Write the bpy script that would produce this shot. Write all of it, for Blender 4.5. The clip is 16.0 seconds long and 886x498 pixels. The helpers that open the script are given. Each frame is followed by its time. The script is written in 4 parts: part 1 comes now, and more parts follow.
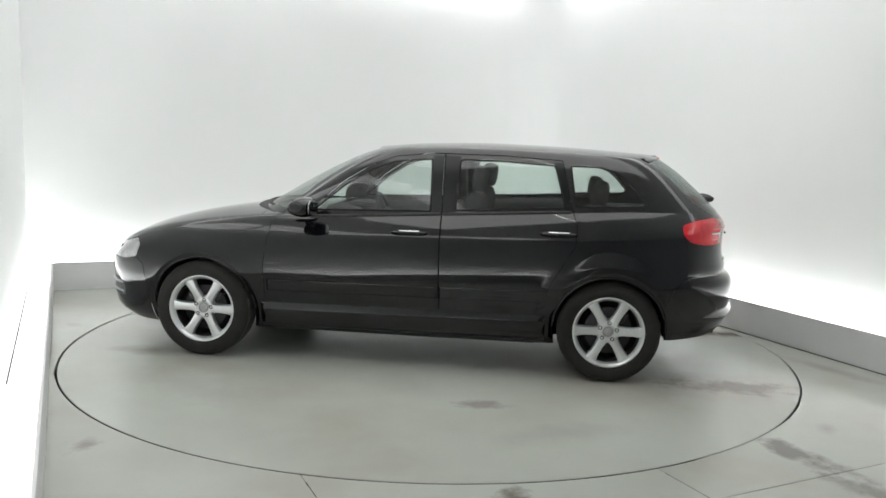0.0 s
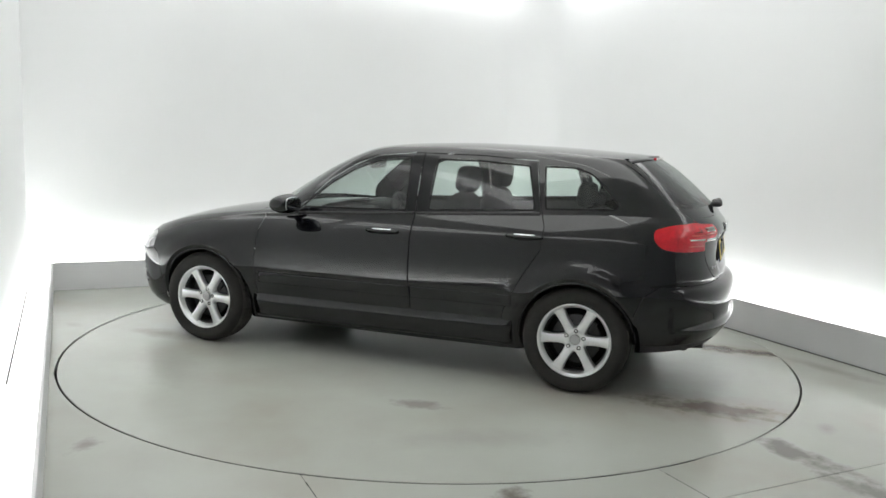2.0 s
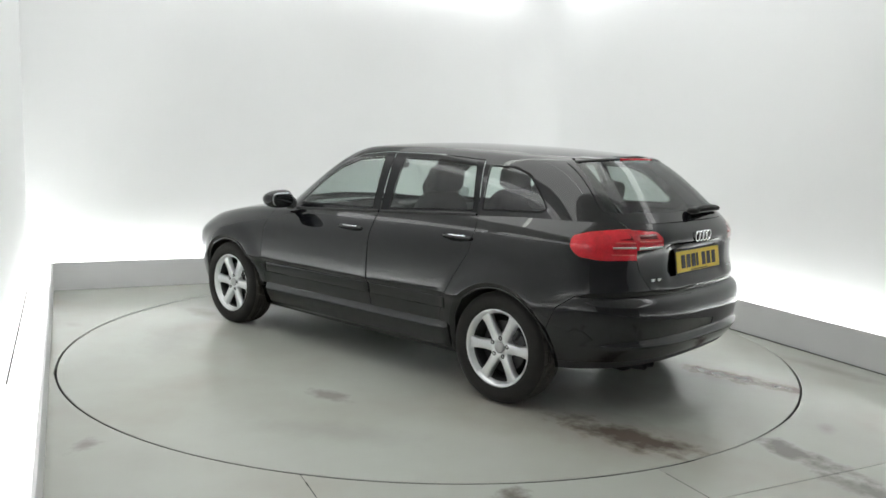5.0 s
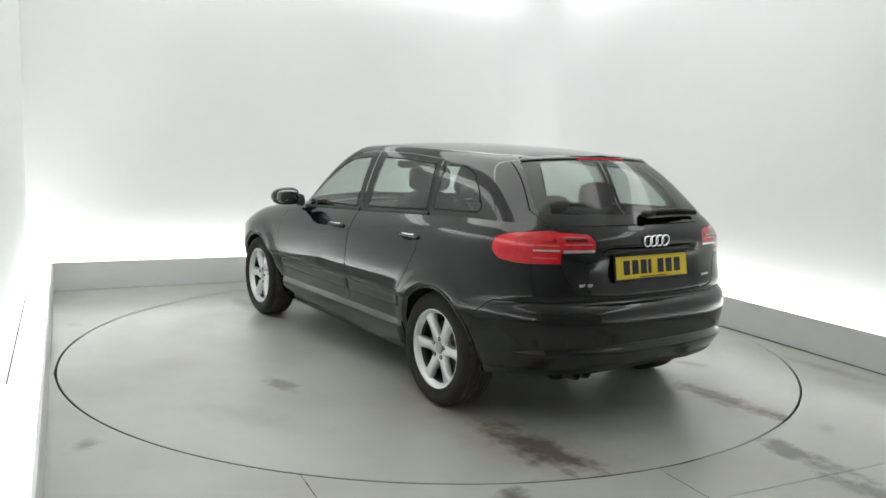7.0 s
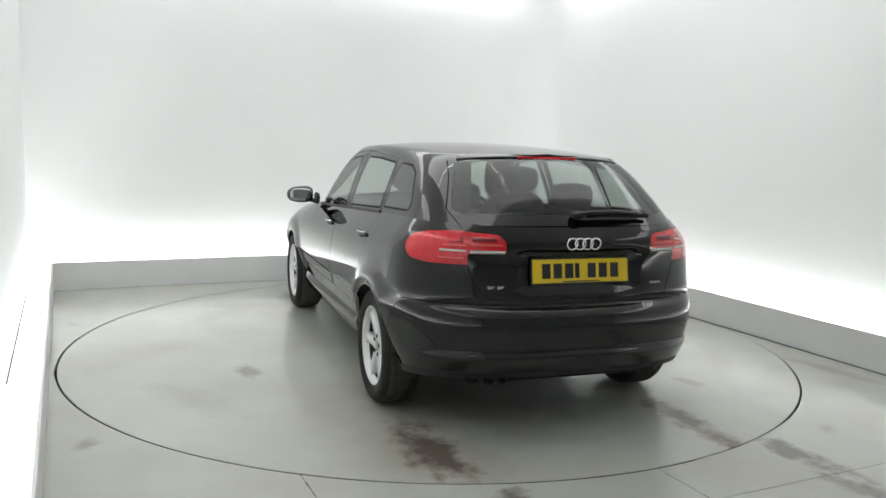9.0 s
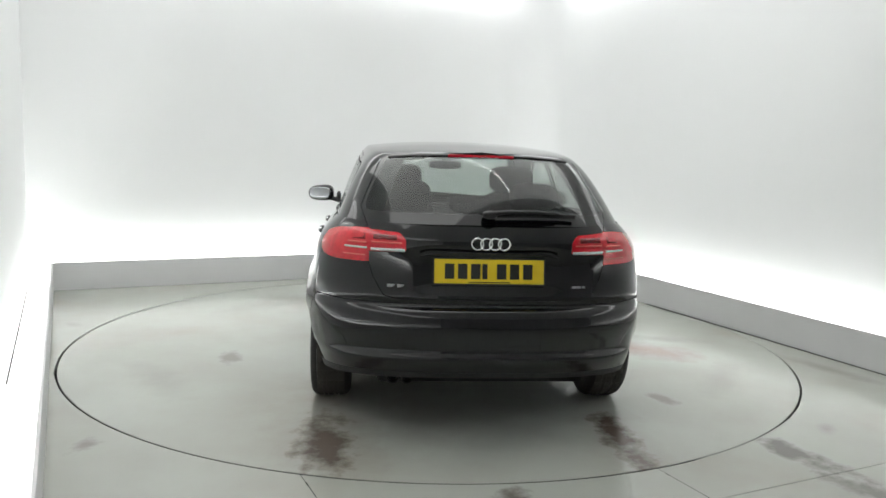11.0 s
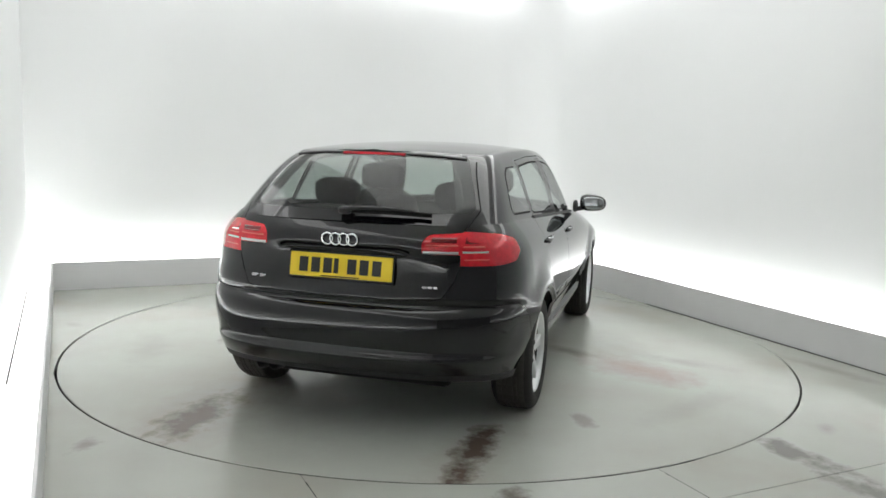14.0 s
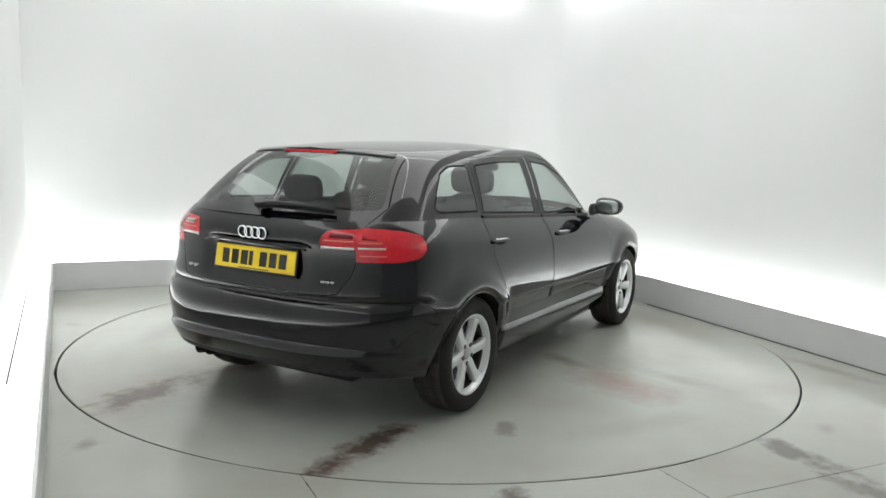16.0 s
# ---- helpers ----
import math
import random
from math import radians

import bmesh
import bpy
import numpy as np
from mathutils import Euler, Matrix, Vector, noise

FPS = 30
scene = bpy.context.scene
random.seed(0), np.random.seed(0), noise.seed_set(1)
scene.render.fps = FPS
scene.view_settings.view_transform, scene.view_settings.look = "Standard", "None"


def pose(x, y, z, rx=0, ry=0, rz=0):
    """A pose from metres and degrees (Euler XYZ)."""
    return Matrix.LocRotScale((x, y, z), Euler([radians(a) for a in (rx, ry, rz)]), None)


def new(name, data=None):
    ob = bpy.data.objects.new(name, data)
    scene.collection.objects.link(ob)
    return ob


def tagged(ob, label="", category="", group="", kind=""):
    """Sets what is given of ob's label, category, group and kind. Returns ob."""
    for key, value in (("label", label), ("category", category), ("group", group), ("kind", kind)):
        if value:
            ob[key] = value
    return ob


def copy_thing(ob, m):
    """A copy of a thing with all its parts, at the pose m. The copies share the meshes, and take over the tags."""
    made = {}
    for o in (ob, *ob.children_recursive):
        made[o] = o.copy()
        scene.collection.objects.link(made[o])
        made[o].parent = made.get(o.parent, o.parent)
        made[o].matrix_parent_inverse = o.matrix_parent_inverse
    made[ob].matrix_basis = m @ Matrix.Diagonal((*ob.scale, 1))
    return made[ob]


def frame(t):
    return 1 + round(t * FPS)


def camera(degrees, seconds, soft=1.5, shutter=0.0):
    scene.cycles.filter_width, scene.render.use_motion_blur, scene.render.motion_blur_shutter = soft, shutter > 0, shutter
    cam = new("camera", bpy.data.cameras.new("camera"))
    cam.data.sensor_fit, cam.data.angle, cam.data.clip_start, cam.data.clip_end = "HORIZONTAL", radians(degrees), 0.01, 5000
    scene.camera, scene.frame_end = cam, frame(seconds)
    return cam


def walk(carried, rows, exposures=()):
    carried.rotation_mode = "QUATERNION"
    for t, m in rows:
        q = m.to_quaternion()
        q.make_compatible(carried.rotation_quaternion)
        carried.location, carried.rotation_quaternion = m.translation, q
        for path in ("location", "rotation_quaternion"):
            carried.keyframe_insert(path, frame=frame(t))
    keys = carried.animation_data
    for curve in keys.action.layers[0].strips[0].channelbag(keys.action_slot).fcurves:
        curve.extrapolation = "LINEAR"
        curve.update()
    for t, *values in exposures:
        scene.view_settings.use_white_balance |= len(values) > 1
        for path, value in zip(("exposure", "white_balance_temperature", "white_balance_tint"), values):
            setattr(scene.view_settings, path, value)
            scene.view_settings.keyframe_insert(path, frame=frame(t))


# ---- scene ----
# ---- camera: fixed on its mount beside the left-hand wall ----
cam = camera(57.31, 16.0, soft=1.6)
EYE = pose(0, -5.6905, 1.4378, 90 - 7.714, 0, -0.633) @ pose(0, 0, 0, 0, 0, 1.783)
walk(cam, [(0, EYE), (16, EYE)], exposures=[(0, 0.0), (16, 0.0)])

# ---- light: white strips behind the plinth and under the ceiling ----
world = bpy.data.worlds.new("world")
scene.world = world
world.use_nodes = True
world.node_tree.nodes["Background"].inputs["Color"].default_value = (1, 1, 1, 1)
world.node_tree.nodes["Background"].inputs["Strength"].default_value = 0.0
LOW_STRIP = 20.0
HIGH_STRIP = 1.75
PANEL_GLOW = 2.0
ROOM_TURN = 25.0
ROOM = pose(0, 0, 0, 0, 0, ROOM_TURN)


# ---- materials ----
def material(name, colour, rough=0.5, metal=0.0, coat=0.0, bump=0.0, scale=40.0, vary=0.0, blotch=3.0, spec=0.5, rough_vary=0.0, coat_ior=1.5):
    m = bpy.data.materials.new(name)
    m.use_nodes = True
    nt = m.node_tree
    b = nt.nodes["Principled BSDF"]
    b.inputs["Base Color"].default_value = (*colour, 1)
    b.inputs["Roughness"].default_value = rough
    b.inputs["Metallic"].default_value = metal
    b.inputs["Coat Weight"].default_value = coat
    b.inputs["Coat Roughness"].default_value = 0.02
    b.inputs["Coat IOR"].default_value = coat_ior
    b.inputs["Specular IOR Level"].default_value = spec
    tc = nt.nodes.new("ShaderNodeTexCoord")
    if vary or rough_vary:
        n = nt.nodes.new("ShaderNodeTexNoise")
        n.inputs["Scale"].default_value = blotch
        n.inputs["Detail"].default_value = 6
        n.inputs["Roughness"].default_value = 0.65
        nt.links.new(tc.outputs["Object"], n.inputs["Vector"])
        if vary:
            mx = nt.nodes.new("ShaderNodeMix")
            mx.data_type = "RGBA"
            mx.inputs["A"].default_value = (*[c * (1 - vary) for c in colour], 1)
            mx.inputs["B"].default_value = (*[min(1, c * (1 + vary)) for c in colour], 1)
            nt.links.new(n.outputs["Fac"], mx.inputs["Factor"])
            nt.links.new(mx.outputs["Result"], b.inputs["Base Color"])
        if rough_vary:
            mr = nt.nodes.new("ShaderNodeMapRange")
            mr.inputs["To Min"].default_value = rough - rough_vary
            mr.inputs["To Max"].default_value = rough + rough_vary
            nt.links.new(n.outputs["Fac"], mr.inputs["Value"])
            nt.links.new(mr.outputs["Result"], b.inputs["Roughness"])
    if bump:
        n2 = nt.nodes.new("ShaderNodeTexNoise")
        n2.inputs["Scale"].default_value = scale
        n2.inputs["Detail"].default_value = 4
        nt.links.new(tc.outputs["Object"], n2.inputs["Vector"])
        bp = nt.nodes.new("ShaderNodeBump")
        bp.inputs["Strength"].default_value = bump
        bp.inputs["Distance"].default_value = 0.01
        nt.links.new(n2.outputs["Fac"], bp.inputs["Height"])
        nt.links.new(bp.outputs["Normal"], b.inputs["Normal"])
    return m


def glowing(name, colour, strength):
    m = bpy.data.materials.new(name)
    m.use_nodes = True
    b = m.node_tree.nodes["Principled BSDF"]
    b.inputs["Base Color"].default_value = (*colour, 1)
    b.inputs["Emission Color"].default_value = (*colour, 1)
    b.inputs["Emission Strength"].default_value = strength
    return m


def glass(name, tint, rough=0.0, gloss=0.75, least=0.07):
    """A thin pane: part clear and tinted, part mirror by the angle."""
    m = bpy.data.materials.new(name)
    m.use_nodes = True
    nt = m.node_tree
    nt.nodes.remove(nt.nodes["Principled BSDF"])
    t = nt.nodes.new("ShaderNodeBsdfTransparent")
    t.inputs["Color"].default_value = (*tint, 1)
    g = nt.nodes.new("ShaderNodeBsdfGlossy")
    g.inputs["Roughness"].default_value = rough
    f = nt.nodes.new("ShaderNodeLayerWeight")
    f.inputs["Blend"].default_value = 0.5
    p = nt.nodes.new("ShaderNodeMath")
    p.operation = "POWER"
    p.inputs[1].default_value = 3.0
    nt.links.new(f.outputs["Facing"], p.inputs[0])
    q = nt.nodes.new("ShaderNodeMath")
    q.operation = "MULTIPLY_ADD"
    q.inputs[1].default_value, q.inputs[2].default_value = gloss, least
    nt.links.new(p.outputs[0], q.inputs[0])
    mx = nt.nodes.new("ShaderNodeMixShader")
    nt.links.new(q.outputs[0], mx.inputs[0])
    nt.links.new(t.outputs[0], mx.inputs[1])
    nt.links.new(g.outputs[0], mx.inputs[2])
    nt.links.new(mx.outputs[0], nt.nodes["Material Output"].inputs[0])
    return m


M_WALL = material("white wall paint", (0.80, 0.81, 0.81), 0.65, bump=0.03, scale=60, vary=0.02, blotch=1.2)
# unseen wall behind the camera; its grey is set to shape the car's reflections
M_FRONT = material("unseen wall grey for reflections", (0.40, 0.40, 0.405), 0.7, bump=0.03, vary=0.08)
M_PLINTH = material("white plinth board", (0.66, 0.66, 0.665), 0.5, bump=0.03, vary=0.05, blotch=2)
M_CEIL = material("white ceiling paint", (0.8, 0.8, 0.8), 0.8)
M_LOW = glowing("low light strip", (0.985, 1.0, 0.98), LOW_STRIP)
M_HIGH = glowing("high light strip", (1.0, 1.0, 1.0), HIGH_STRIP)
M_PANEL = glowing("ceiling light panel", (0.985, 1.0, 0.98), PANEL_GLOW)
# added fill that lightens the ring joint where light hides its dark line
M_JOINT_FILL = material("grey fill for light on the joint", (0.33, 0.34, 0.31), 0.8, bump=0.3, scale=200, vary=0.25, blotch=15)
M_PIT = material("dark pit", (0.02, 0.02, 0.02), 0.9)
M_PAINT = material("black metallic paint", (0.0030, 0.0032, 0.0045), 0.42, coat=1.0, spec=0.0, rough_vary=0.03, blotch=30, coat_ior=1.55)
M_PIANO = material("gloss black trim", (0.004, 0.004, 0.005), 0.22, spec=0.30)
M_TRIM = material("matt black plastic", (0.012, 0.012, 0.013), 0.55, bump=0.2, scale=400)
M_SEAL = material("black rubber seal", (0.004, 0.004, 0.004), 0.9)
M_TYRE = material("tyre rubber", (0.025, 0.024, 0.0225), 0.75, spec=0.25, bump=0.25, scale=150, vary=0.3, blotch=14)
M_TREAD = material("dusty tread rubber", (0.060, 0.056, 0.051), 0.85, spec=0.2, bump=0.2, scale=120, vary=0.35, blotch=9)
M_ALLOY = material("silver alloy", (0.70, 0.71, 0.72), 0.33, metal=0.85, rough_vary=0.06, blotch=18)
# barrel of the alloy rim: shade behind the spokes put into its colour
M_BARREL = material("wheel barrel with painted shade", (0.03, 0.03, 0.032), 0.5, metal=0.4, rough_vary=0.08, blotch=20)
M_CHROME = material("chrome", (0.85, 0.86, 0.87), 0.07, metal=1.0)
M_MIRROR = material("dim silvered mirror", (0.42, 0.44, 0.45), 0.05, metal=1.0)
M_DISC = material("brake disc steel", (0.06, 0.06, 0.062), 0.45, metal=0.8, rough_vary=0.1, blotch=40)
M_CAP = material("grey cap lacquer", (0.42, 0.42, 0.43), 0.35, metal=0.5)
M_GLASS = glass("tinted car glass", (0.74, 0.81, 0.78))
M_REARGLASS = glass("rear tinted glass", (0.48, 0.53, 0.51), gloss=0.55, least=0.035)
M_FABRIC = material("charcoal seat cloth", (0.018, 0.018, 0.02), 0.9, bump=0.15, scale=90, vary=0.3, blotch=40)
M_CABIN = material("dark cabin plastic", (0.02, 0.02, 0.021), 0.65, bump=0.2, scale=250)
M_LINER = material("grey headlining", (0.30, 0.30, 0.29), 0.9)
M_RED = material("red lamp lens", (0.62, 0.010, 0.022), 0.15, coat=0.8, vary=0.45, blotch=30, coat_ior=1.4)
M_REDLIT = material("light red reflector", (0.72, 0.08, 0.08), 0.2, coat=0.5)
M_CLEAR = material("clear lamp lens", (0.62, 0.60, 0.60), 0.12, coat=1.0, metal=0.3, vary=0.2, blotch=30)
M_REDDARK = material("dark red lamp chamber", (0.20, 0.003, 0.008), 0.15, coat=0.8, coat_ior=1.4)
M_HEAD = material("headlight lens", (0.42, 0.42, 0.43), 0.08, coat=1.0, metal=0.5, vary=0.35, blotch=22)
M_YELLOW = material("yellow plate", (0.80, 0.58, 0.02), 0.35, bump=0.02)
M_BAR = material("plate lettering black", (0.012, 0.012, 0.012), 0.5)

# dirt on the floor: x, y, half length, half width, turn, strength, colour (in the floor's and the turntable's own axes)
BROWN, TAN, RUST, GREY, SLATE = (0.11, 0.08, 0.065), (0.27, 0.21, 0.17), (0.34, 0.19, 0.18), (0.25, 0.235, 0.22), (0.185, 0.176, 0.165)
FLOOR_STAINS = ((0.75, -2.55, 0.36, 0.105, 93, 0.95, SLATE), (0.70, -3.05, 0.30, 0.10, 95, 0.8, SLATE), (-0.76, -2.47, 0.10, 0.10, 0, 0.75, BROWN), (-2.33, -1.25, 0.11, 0.07, 60, 0.7, GREY),
                (-2.32, 1.27, 0.06, 0.10, 20, 0.35, GREY), (2.20, -1.55, 0.45, 0.09, 95, 0.42, SLATE), (1.19, -2.36, 0.10, 0.05, 40, 0.5, GREY))
TABLE_STAINS = ((-1.85, -0.78, 0.75, 0.20, 0, 0.35, TAN), (-1.80, 0.68, 0.80, 0.30, 4, 0.40, TAN), (-1.95, -0.78, 0.46, 0.10, 0, 0.95, BROWN), (-1.98, 0.66, 0.44, 0.14, 3, 0.85, BROWN), (-1.32, -1.23, 0.12, 0.06, 30, 0.7, GREY),
                (-0.22, -1.48, 0.46, 0.26, 60, 0.60, RUST), (0.09, -0.98, 0.26, 0.10, 70, 0.58, SLATE), (-0.47, 1.34, 0.16, 0.08, 10, 0.7, GREY), (0.3, -1.3, 0.5, 0.25, 20, 0.25, GREY), (-1.5, 0.1, 0.7, 0.5, 0, 0.25, GREY),
                (0.1, -1.75, 0.35, 0.10, 75, 0.35, GREY), (-0.9, -1.75, 0.5, 0.12, 150, 0.22, GREY), (1.2, 1.35, 0.5, 0.2, 140, 0.25, GREY),
                (-0.9, 1.7, 0.5, 0.16, 30, 0.22, GREY), (1.75, -0.75, 0.35, 0.12, 10, 0.4, BROWN), (1.75, 0.72, 0.35, 0.12, 0, 0.35, BROWN))


# ---- building helpers ----
def part(name, bm, mat, parent=None, label="", smooth=True, where=None):
    me = bpy.data.meshes.new(name)
    bm.to_mesh(me)
    bm.free()
    me.materials.append(mat)
    if smooth:
        me.shade_smooth()
    ob = new(name, me)
    if parent is not None:
        ob.parent = parent
    if where is not None:
        ob.matrix_basis = where
    return tagged(ob, label)


def add_box(bm, lo, hi, bevel=0.0, m=None):
    vs = [bm.verts.new((x, y, z)) for x in (lo[0], hi[0]) for y in (lo[1], hi[1]) for z in (lo[2], hi[2])]
    fs = [bm.faces.new([vs[i] for i in q]) for q in ((0, 1, 3, 2), (4, 6, 7, 5), (0, 4, 5, 1), (2, 3, 7, 6), (0, 2, 6, 4), (1, 5, 7, 3))]
    if bevel:
        es = list({e for f in fs for e in f.edges})
        r = bmesh.ops.bevel(bm, geom=es, offset=bevel, segments=2, affect="EDGES", profile=0.5)
        vs = list({v for v in vs if v.is_valid} | set(r["verts"]))
    if m is not None:
        bmesh.ops.transform(bm, matrix=m, verts=vs)
    return vs


def box(lo, hi, bevel=0.0, m=None):
    bm = bmesh.new()
    add_box(bm, lo, hi, bevel, m)
    return bm


def lathe(bm, profile, steps=48, m=None, closed=False):
    """Turns (radius, height) pairs round the local z axis."""
    rings = []
    for r, h in profile:
        rings.append([bm.verts.new((r * math.cos(2 * math.pi * i / steps), r * math.sin(2 * math.pi * i / steps), h)) for i in range(steps)])
    n = len(rings)
    for k in range(n if closed else n - 1):
        a, b = rings[k], rings[(k + 1) % n]
        for i in range(steps):
            j = (i + 1) % steps
            bm.faces.new((a[i], a[j], b[j], b[i]))
    if m is not None:
        bmesh.ops.transform(bm, matrix=m, verts=[v for r in rings for v in r])
    return rings


def tube(bm, pts, radius, steps=10, flat=1.0):
    """A round bar along a line of points, with closed ends."""
    rings = []
    for i, p in enumerate(pts):
        a, b = Vector(pts[max(i - 1, 0)]), Vector(pts[min(i + 1, len(pts) - 1)])
        d = (b - a).normalized()
        u = d.cross(Vector((0, 0, 1)) if abs(d.z) < 0.9 else Vector((1, 0, 0))).normalized()
        w = d.cross(u)
        rr = radius[i] if isinstance(radius, (list, tuple)) else radius
        rings.append([bm.verts.new(Vector(p) + rr * (u * math.cos(2 * math.pi * k / steps) + w * flat * math.sin(2 * math.pi * k / steps))) for k in range(steps)])
    for a, b in zip(rings, rings[1:]):
        for i in range(steps):
            j = (i + 1) % steps
            bm.faces.new((a[i], a[j], b[j], b[i]))
    bm.faces.new(rings[0][::-1])
    bm.faces.new(rings[-1])


# ---- the room ----
HALF, BACK, FRONT, GAP, TOP = 2.45, 2.69, -6.6, 0.2, 3.09
DISC_R = 2.447
ROUND = 0.45


def floor_material(name, stains):
    """Painted grey-green sheet floor, scuffed; stains: soft dirt patches (x, y, half length, half width, turn, strength, colour)."""
    m = material(name, (0.42, 0.455, 0.42), 0.20, bump=0.03, scale=30)
    nt = m.node_tree
    b = nt.nodes["Principled BSDF"]
    tc = nt.nodes.new("ShaderNodeTexCoord")

    def noise_tex(scale, detail=6, rough=0.6):
        n = nt.nodes.new("ShaderNodeTexNoise")
        n.inputs["Scale"].default_value, n.inputs["Detail"].default_value, n.inputs["Roughness"].default_value = scale, detail, rough
        nt.links.new(tc.outputs["Object"], n.inputs["Vector"])
        return n.outputs["Fac"]

    def ramp(src, lo, hi, a=0.0, z=1.0):
        r = nt.nodes.new("ShaderNodeMapRange")
        r.interpolation_type, r.clamp = "LINEAR", True
        for k, v in zip(("From Min", "From Max", "To Min", "To Max"), (lo, hi, a, z)):
            r.inputs[k].default_value = v
        nt.links.new(src, r.inputs["Value"])
        return r.outputs["Result"]

    def math_node(op, p, q):
        n = nt.nodes.new("ShaderNodeMath")
        n.operation = op
        for s, v in zip(n.inputs, (p, q)):
            if isinstance(v, (int, float)):
                s.default_value = v
            else:
                nt.links.new(v, s)
        return n.outputs[0]

    def mixed(fac, p, q):
        n = nt.nodes.new("ShaderNodeMix")
        n.data_type = "RGBA"
        for k, v in (("Factor", fac), ("A", p), ("B", q)):
            if isinstance(v, (tuple, float)):
                n.inputs[k].default_value = (*v, 1) if isinstance(v, tuple) else v
            else:
                nt.links.new(v, n.inputs[k])
        return n.outputs["Result"]

    tone = nt.nodes.new("ShaderNodeValToRGB")
    stops = tone.color_ramp.elements
    stops[0].position, stops[0].color = 0.30, (0.482, 0.508, 0.466, 1)
    stops[1].position, stops[1].color = 0.74, (0.372, 0.352, 0.304, 1)
    mid = stops.new(0.52)
    mid.color = (0.432, 0.443, 0.401, 1)
    nt.links.new(noise_tex(0.8, 4, 0.5), tone.inputs[0])
    c = tone.outputs[0]
    grain = noise_tex(7, 5, 0.62)
    for x, y, hl, hw, turn, amount, colour in stains:
        # heavy stains have ragged edges, light ones fade out softly
        rag, soft = (2.6, (0.35, 1.05)) if amount > 0.6 else (1.2, (0.1, 1.1))
        mp = nt.nodes.new("ShaderNodeMapping")
        mp.vector_type = "TEXTURE"
        mp.inputs["Location"].default_value = (x, y, 0)
        mp.inputs["Rotation"].default_value = (0, 0, radians(turn))
        mp.inputs["Scale"].default_value = (hl, hw, 1)
        nt.links.new(tc.outputs["Object"], mp.inputs["Vector"])
        ln = nt.nodes.new("ShaderNodeVectorMath")
        ln.operation = "LENGTH"
        nt.links.new(mp.outputs[0], ln.inputs[0])
        edge = math_node("ADD", ln.outputs["Value"], math_node("MULTIPLY", math_node("SUBTRACT", grain, 0.5), rag))
        c = mixed(ramp(edge, soft[0], soft[1], amount, 0.0), c, colour)
    nt.links.new(c, b.inputs["Base Color"])
    b.inputs["Roughness"].default_value = 0.23
    b.inputs["IOR"].default_value = 1.6
    return m


M_FLOOR = floor_material("painted floor", FLOOR_STAINS)
M_TABLE = floor_material("painted turntable top", TABLE_STAINS)


def floor_panels():
    """Sheet panels round the turntable, with open joints over a dark pit."""
    base = tagged(new("floor"), "grey-green painted sheet floor with dirt stains and dark joints", "floor", kind="structure")
    base.matrix_basis = ROOM
    cells = ((-2.72, 2.66, 0.0, 2.9), (-2.72, -1.5, -2.79, 2.9), (-1.5, 0.0, -2.79, 2.9), (0.0, 2.66, -2.79, 2.9), (-2.72, -0.3, FRONT, -2.79), (-0.3, 2.66, FRONT, -2.79))
    for x0, x1, y0, y1 in cells:
        bm = bmesh.new()
        g = 0.002
        step = 24
        nx, ny = max(2, int((x1 - x0) * step)), max(2, int((y1 - y0) * step))
        if y1 > -2.7:
            # strips of columns, each ending on the circle
            for side in ((1,) if y0 == 0.0 else (-1,)):
                cols = []
                for i in range(nx * 3 + 1):
                    x = x0 + g + (x1 - x0 - 2 * g) * i / (nx * 3)
                    c = math.sqrt(max(0.0, DISC_R ** 2 - x * x))
                    end = y1 if side > 0 else y0 + g
                    cols.append((bm.verts.new((x, side * c, 0)), bm.verts.new((x, side * c, -0.03)), bm.verts.new((x, end, 0)), bm.verts.new((x, end, -0.03))))
                for a, b in zip(cols, cols[1:]):
                    for q in ((a[0], b[0], b[2], a[2]), (a[1], b[1], b[0], a[0]), (a[2], b[2], b[3], a[3])):
                        bm.faces.new(q if side > 0 else q[::-1])
            bmesh.ops.remove_doubles(bm, verts=bm.verts, dist=1e-5)
            bmesh.ops.recalc_face_normals(bm, faces=bm.faces)
            up = [f for f in bm.faces if abs(f.normal.z) > 0.9 and f.normal.z < 0]
            bmesh.ops.reverse_faces(bm, faces=up)
        else:
            add_box(bm, (x0 + g, y0 + g, -0.03), (x1 - g, y1 - g, 0), 0.001)
        part("floor_panel", bm, M_FLOOR, base, smooth=False)
    pit = tagged(part("pit", box((-3.2, FRONT - 0.3, -0.2), (3.2, 3.5, -0.12)), M_PIT, smooth=False, where=ROOM), "dark pit under the floor", "floor", kind="structure")
    return base


def make_turntable():
    bm = bmesh.new()
    r = DISC_R - 0.013
    rings = lathe(bm, [(r - 0.05, -0.05), (r, -0.03), (r, -0.002), (r - 0.002, 0.0)], 180)
    bm.faces.new(rings[-1])
    bm.faces.new(rings[0][::-1])
    table = tagged(new("turntable"), "round grey-green painted turntable, stained with tyre dirt, flush in the floor", "turntable")
    part("deck", bm, M_TABLE, table, smooth=False)
    bm = bmesh.new()
    lathe(bm, [(r + 0.001, -0.05), (r + 0.003, -0.05), (r + 0.003, -0.003), (r + 0.001, -0.003)], 180, closed=True)
    part("edge_band", bm, M_PIT, table, "dark rubber edge band", smooth=False)
    return table


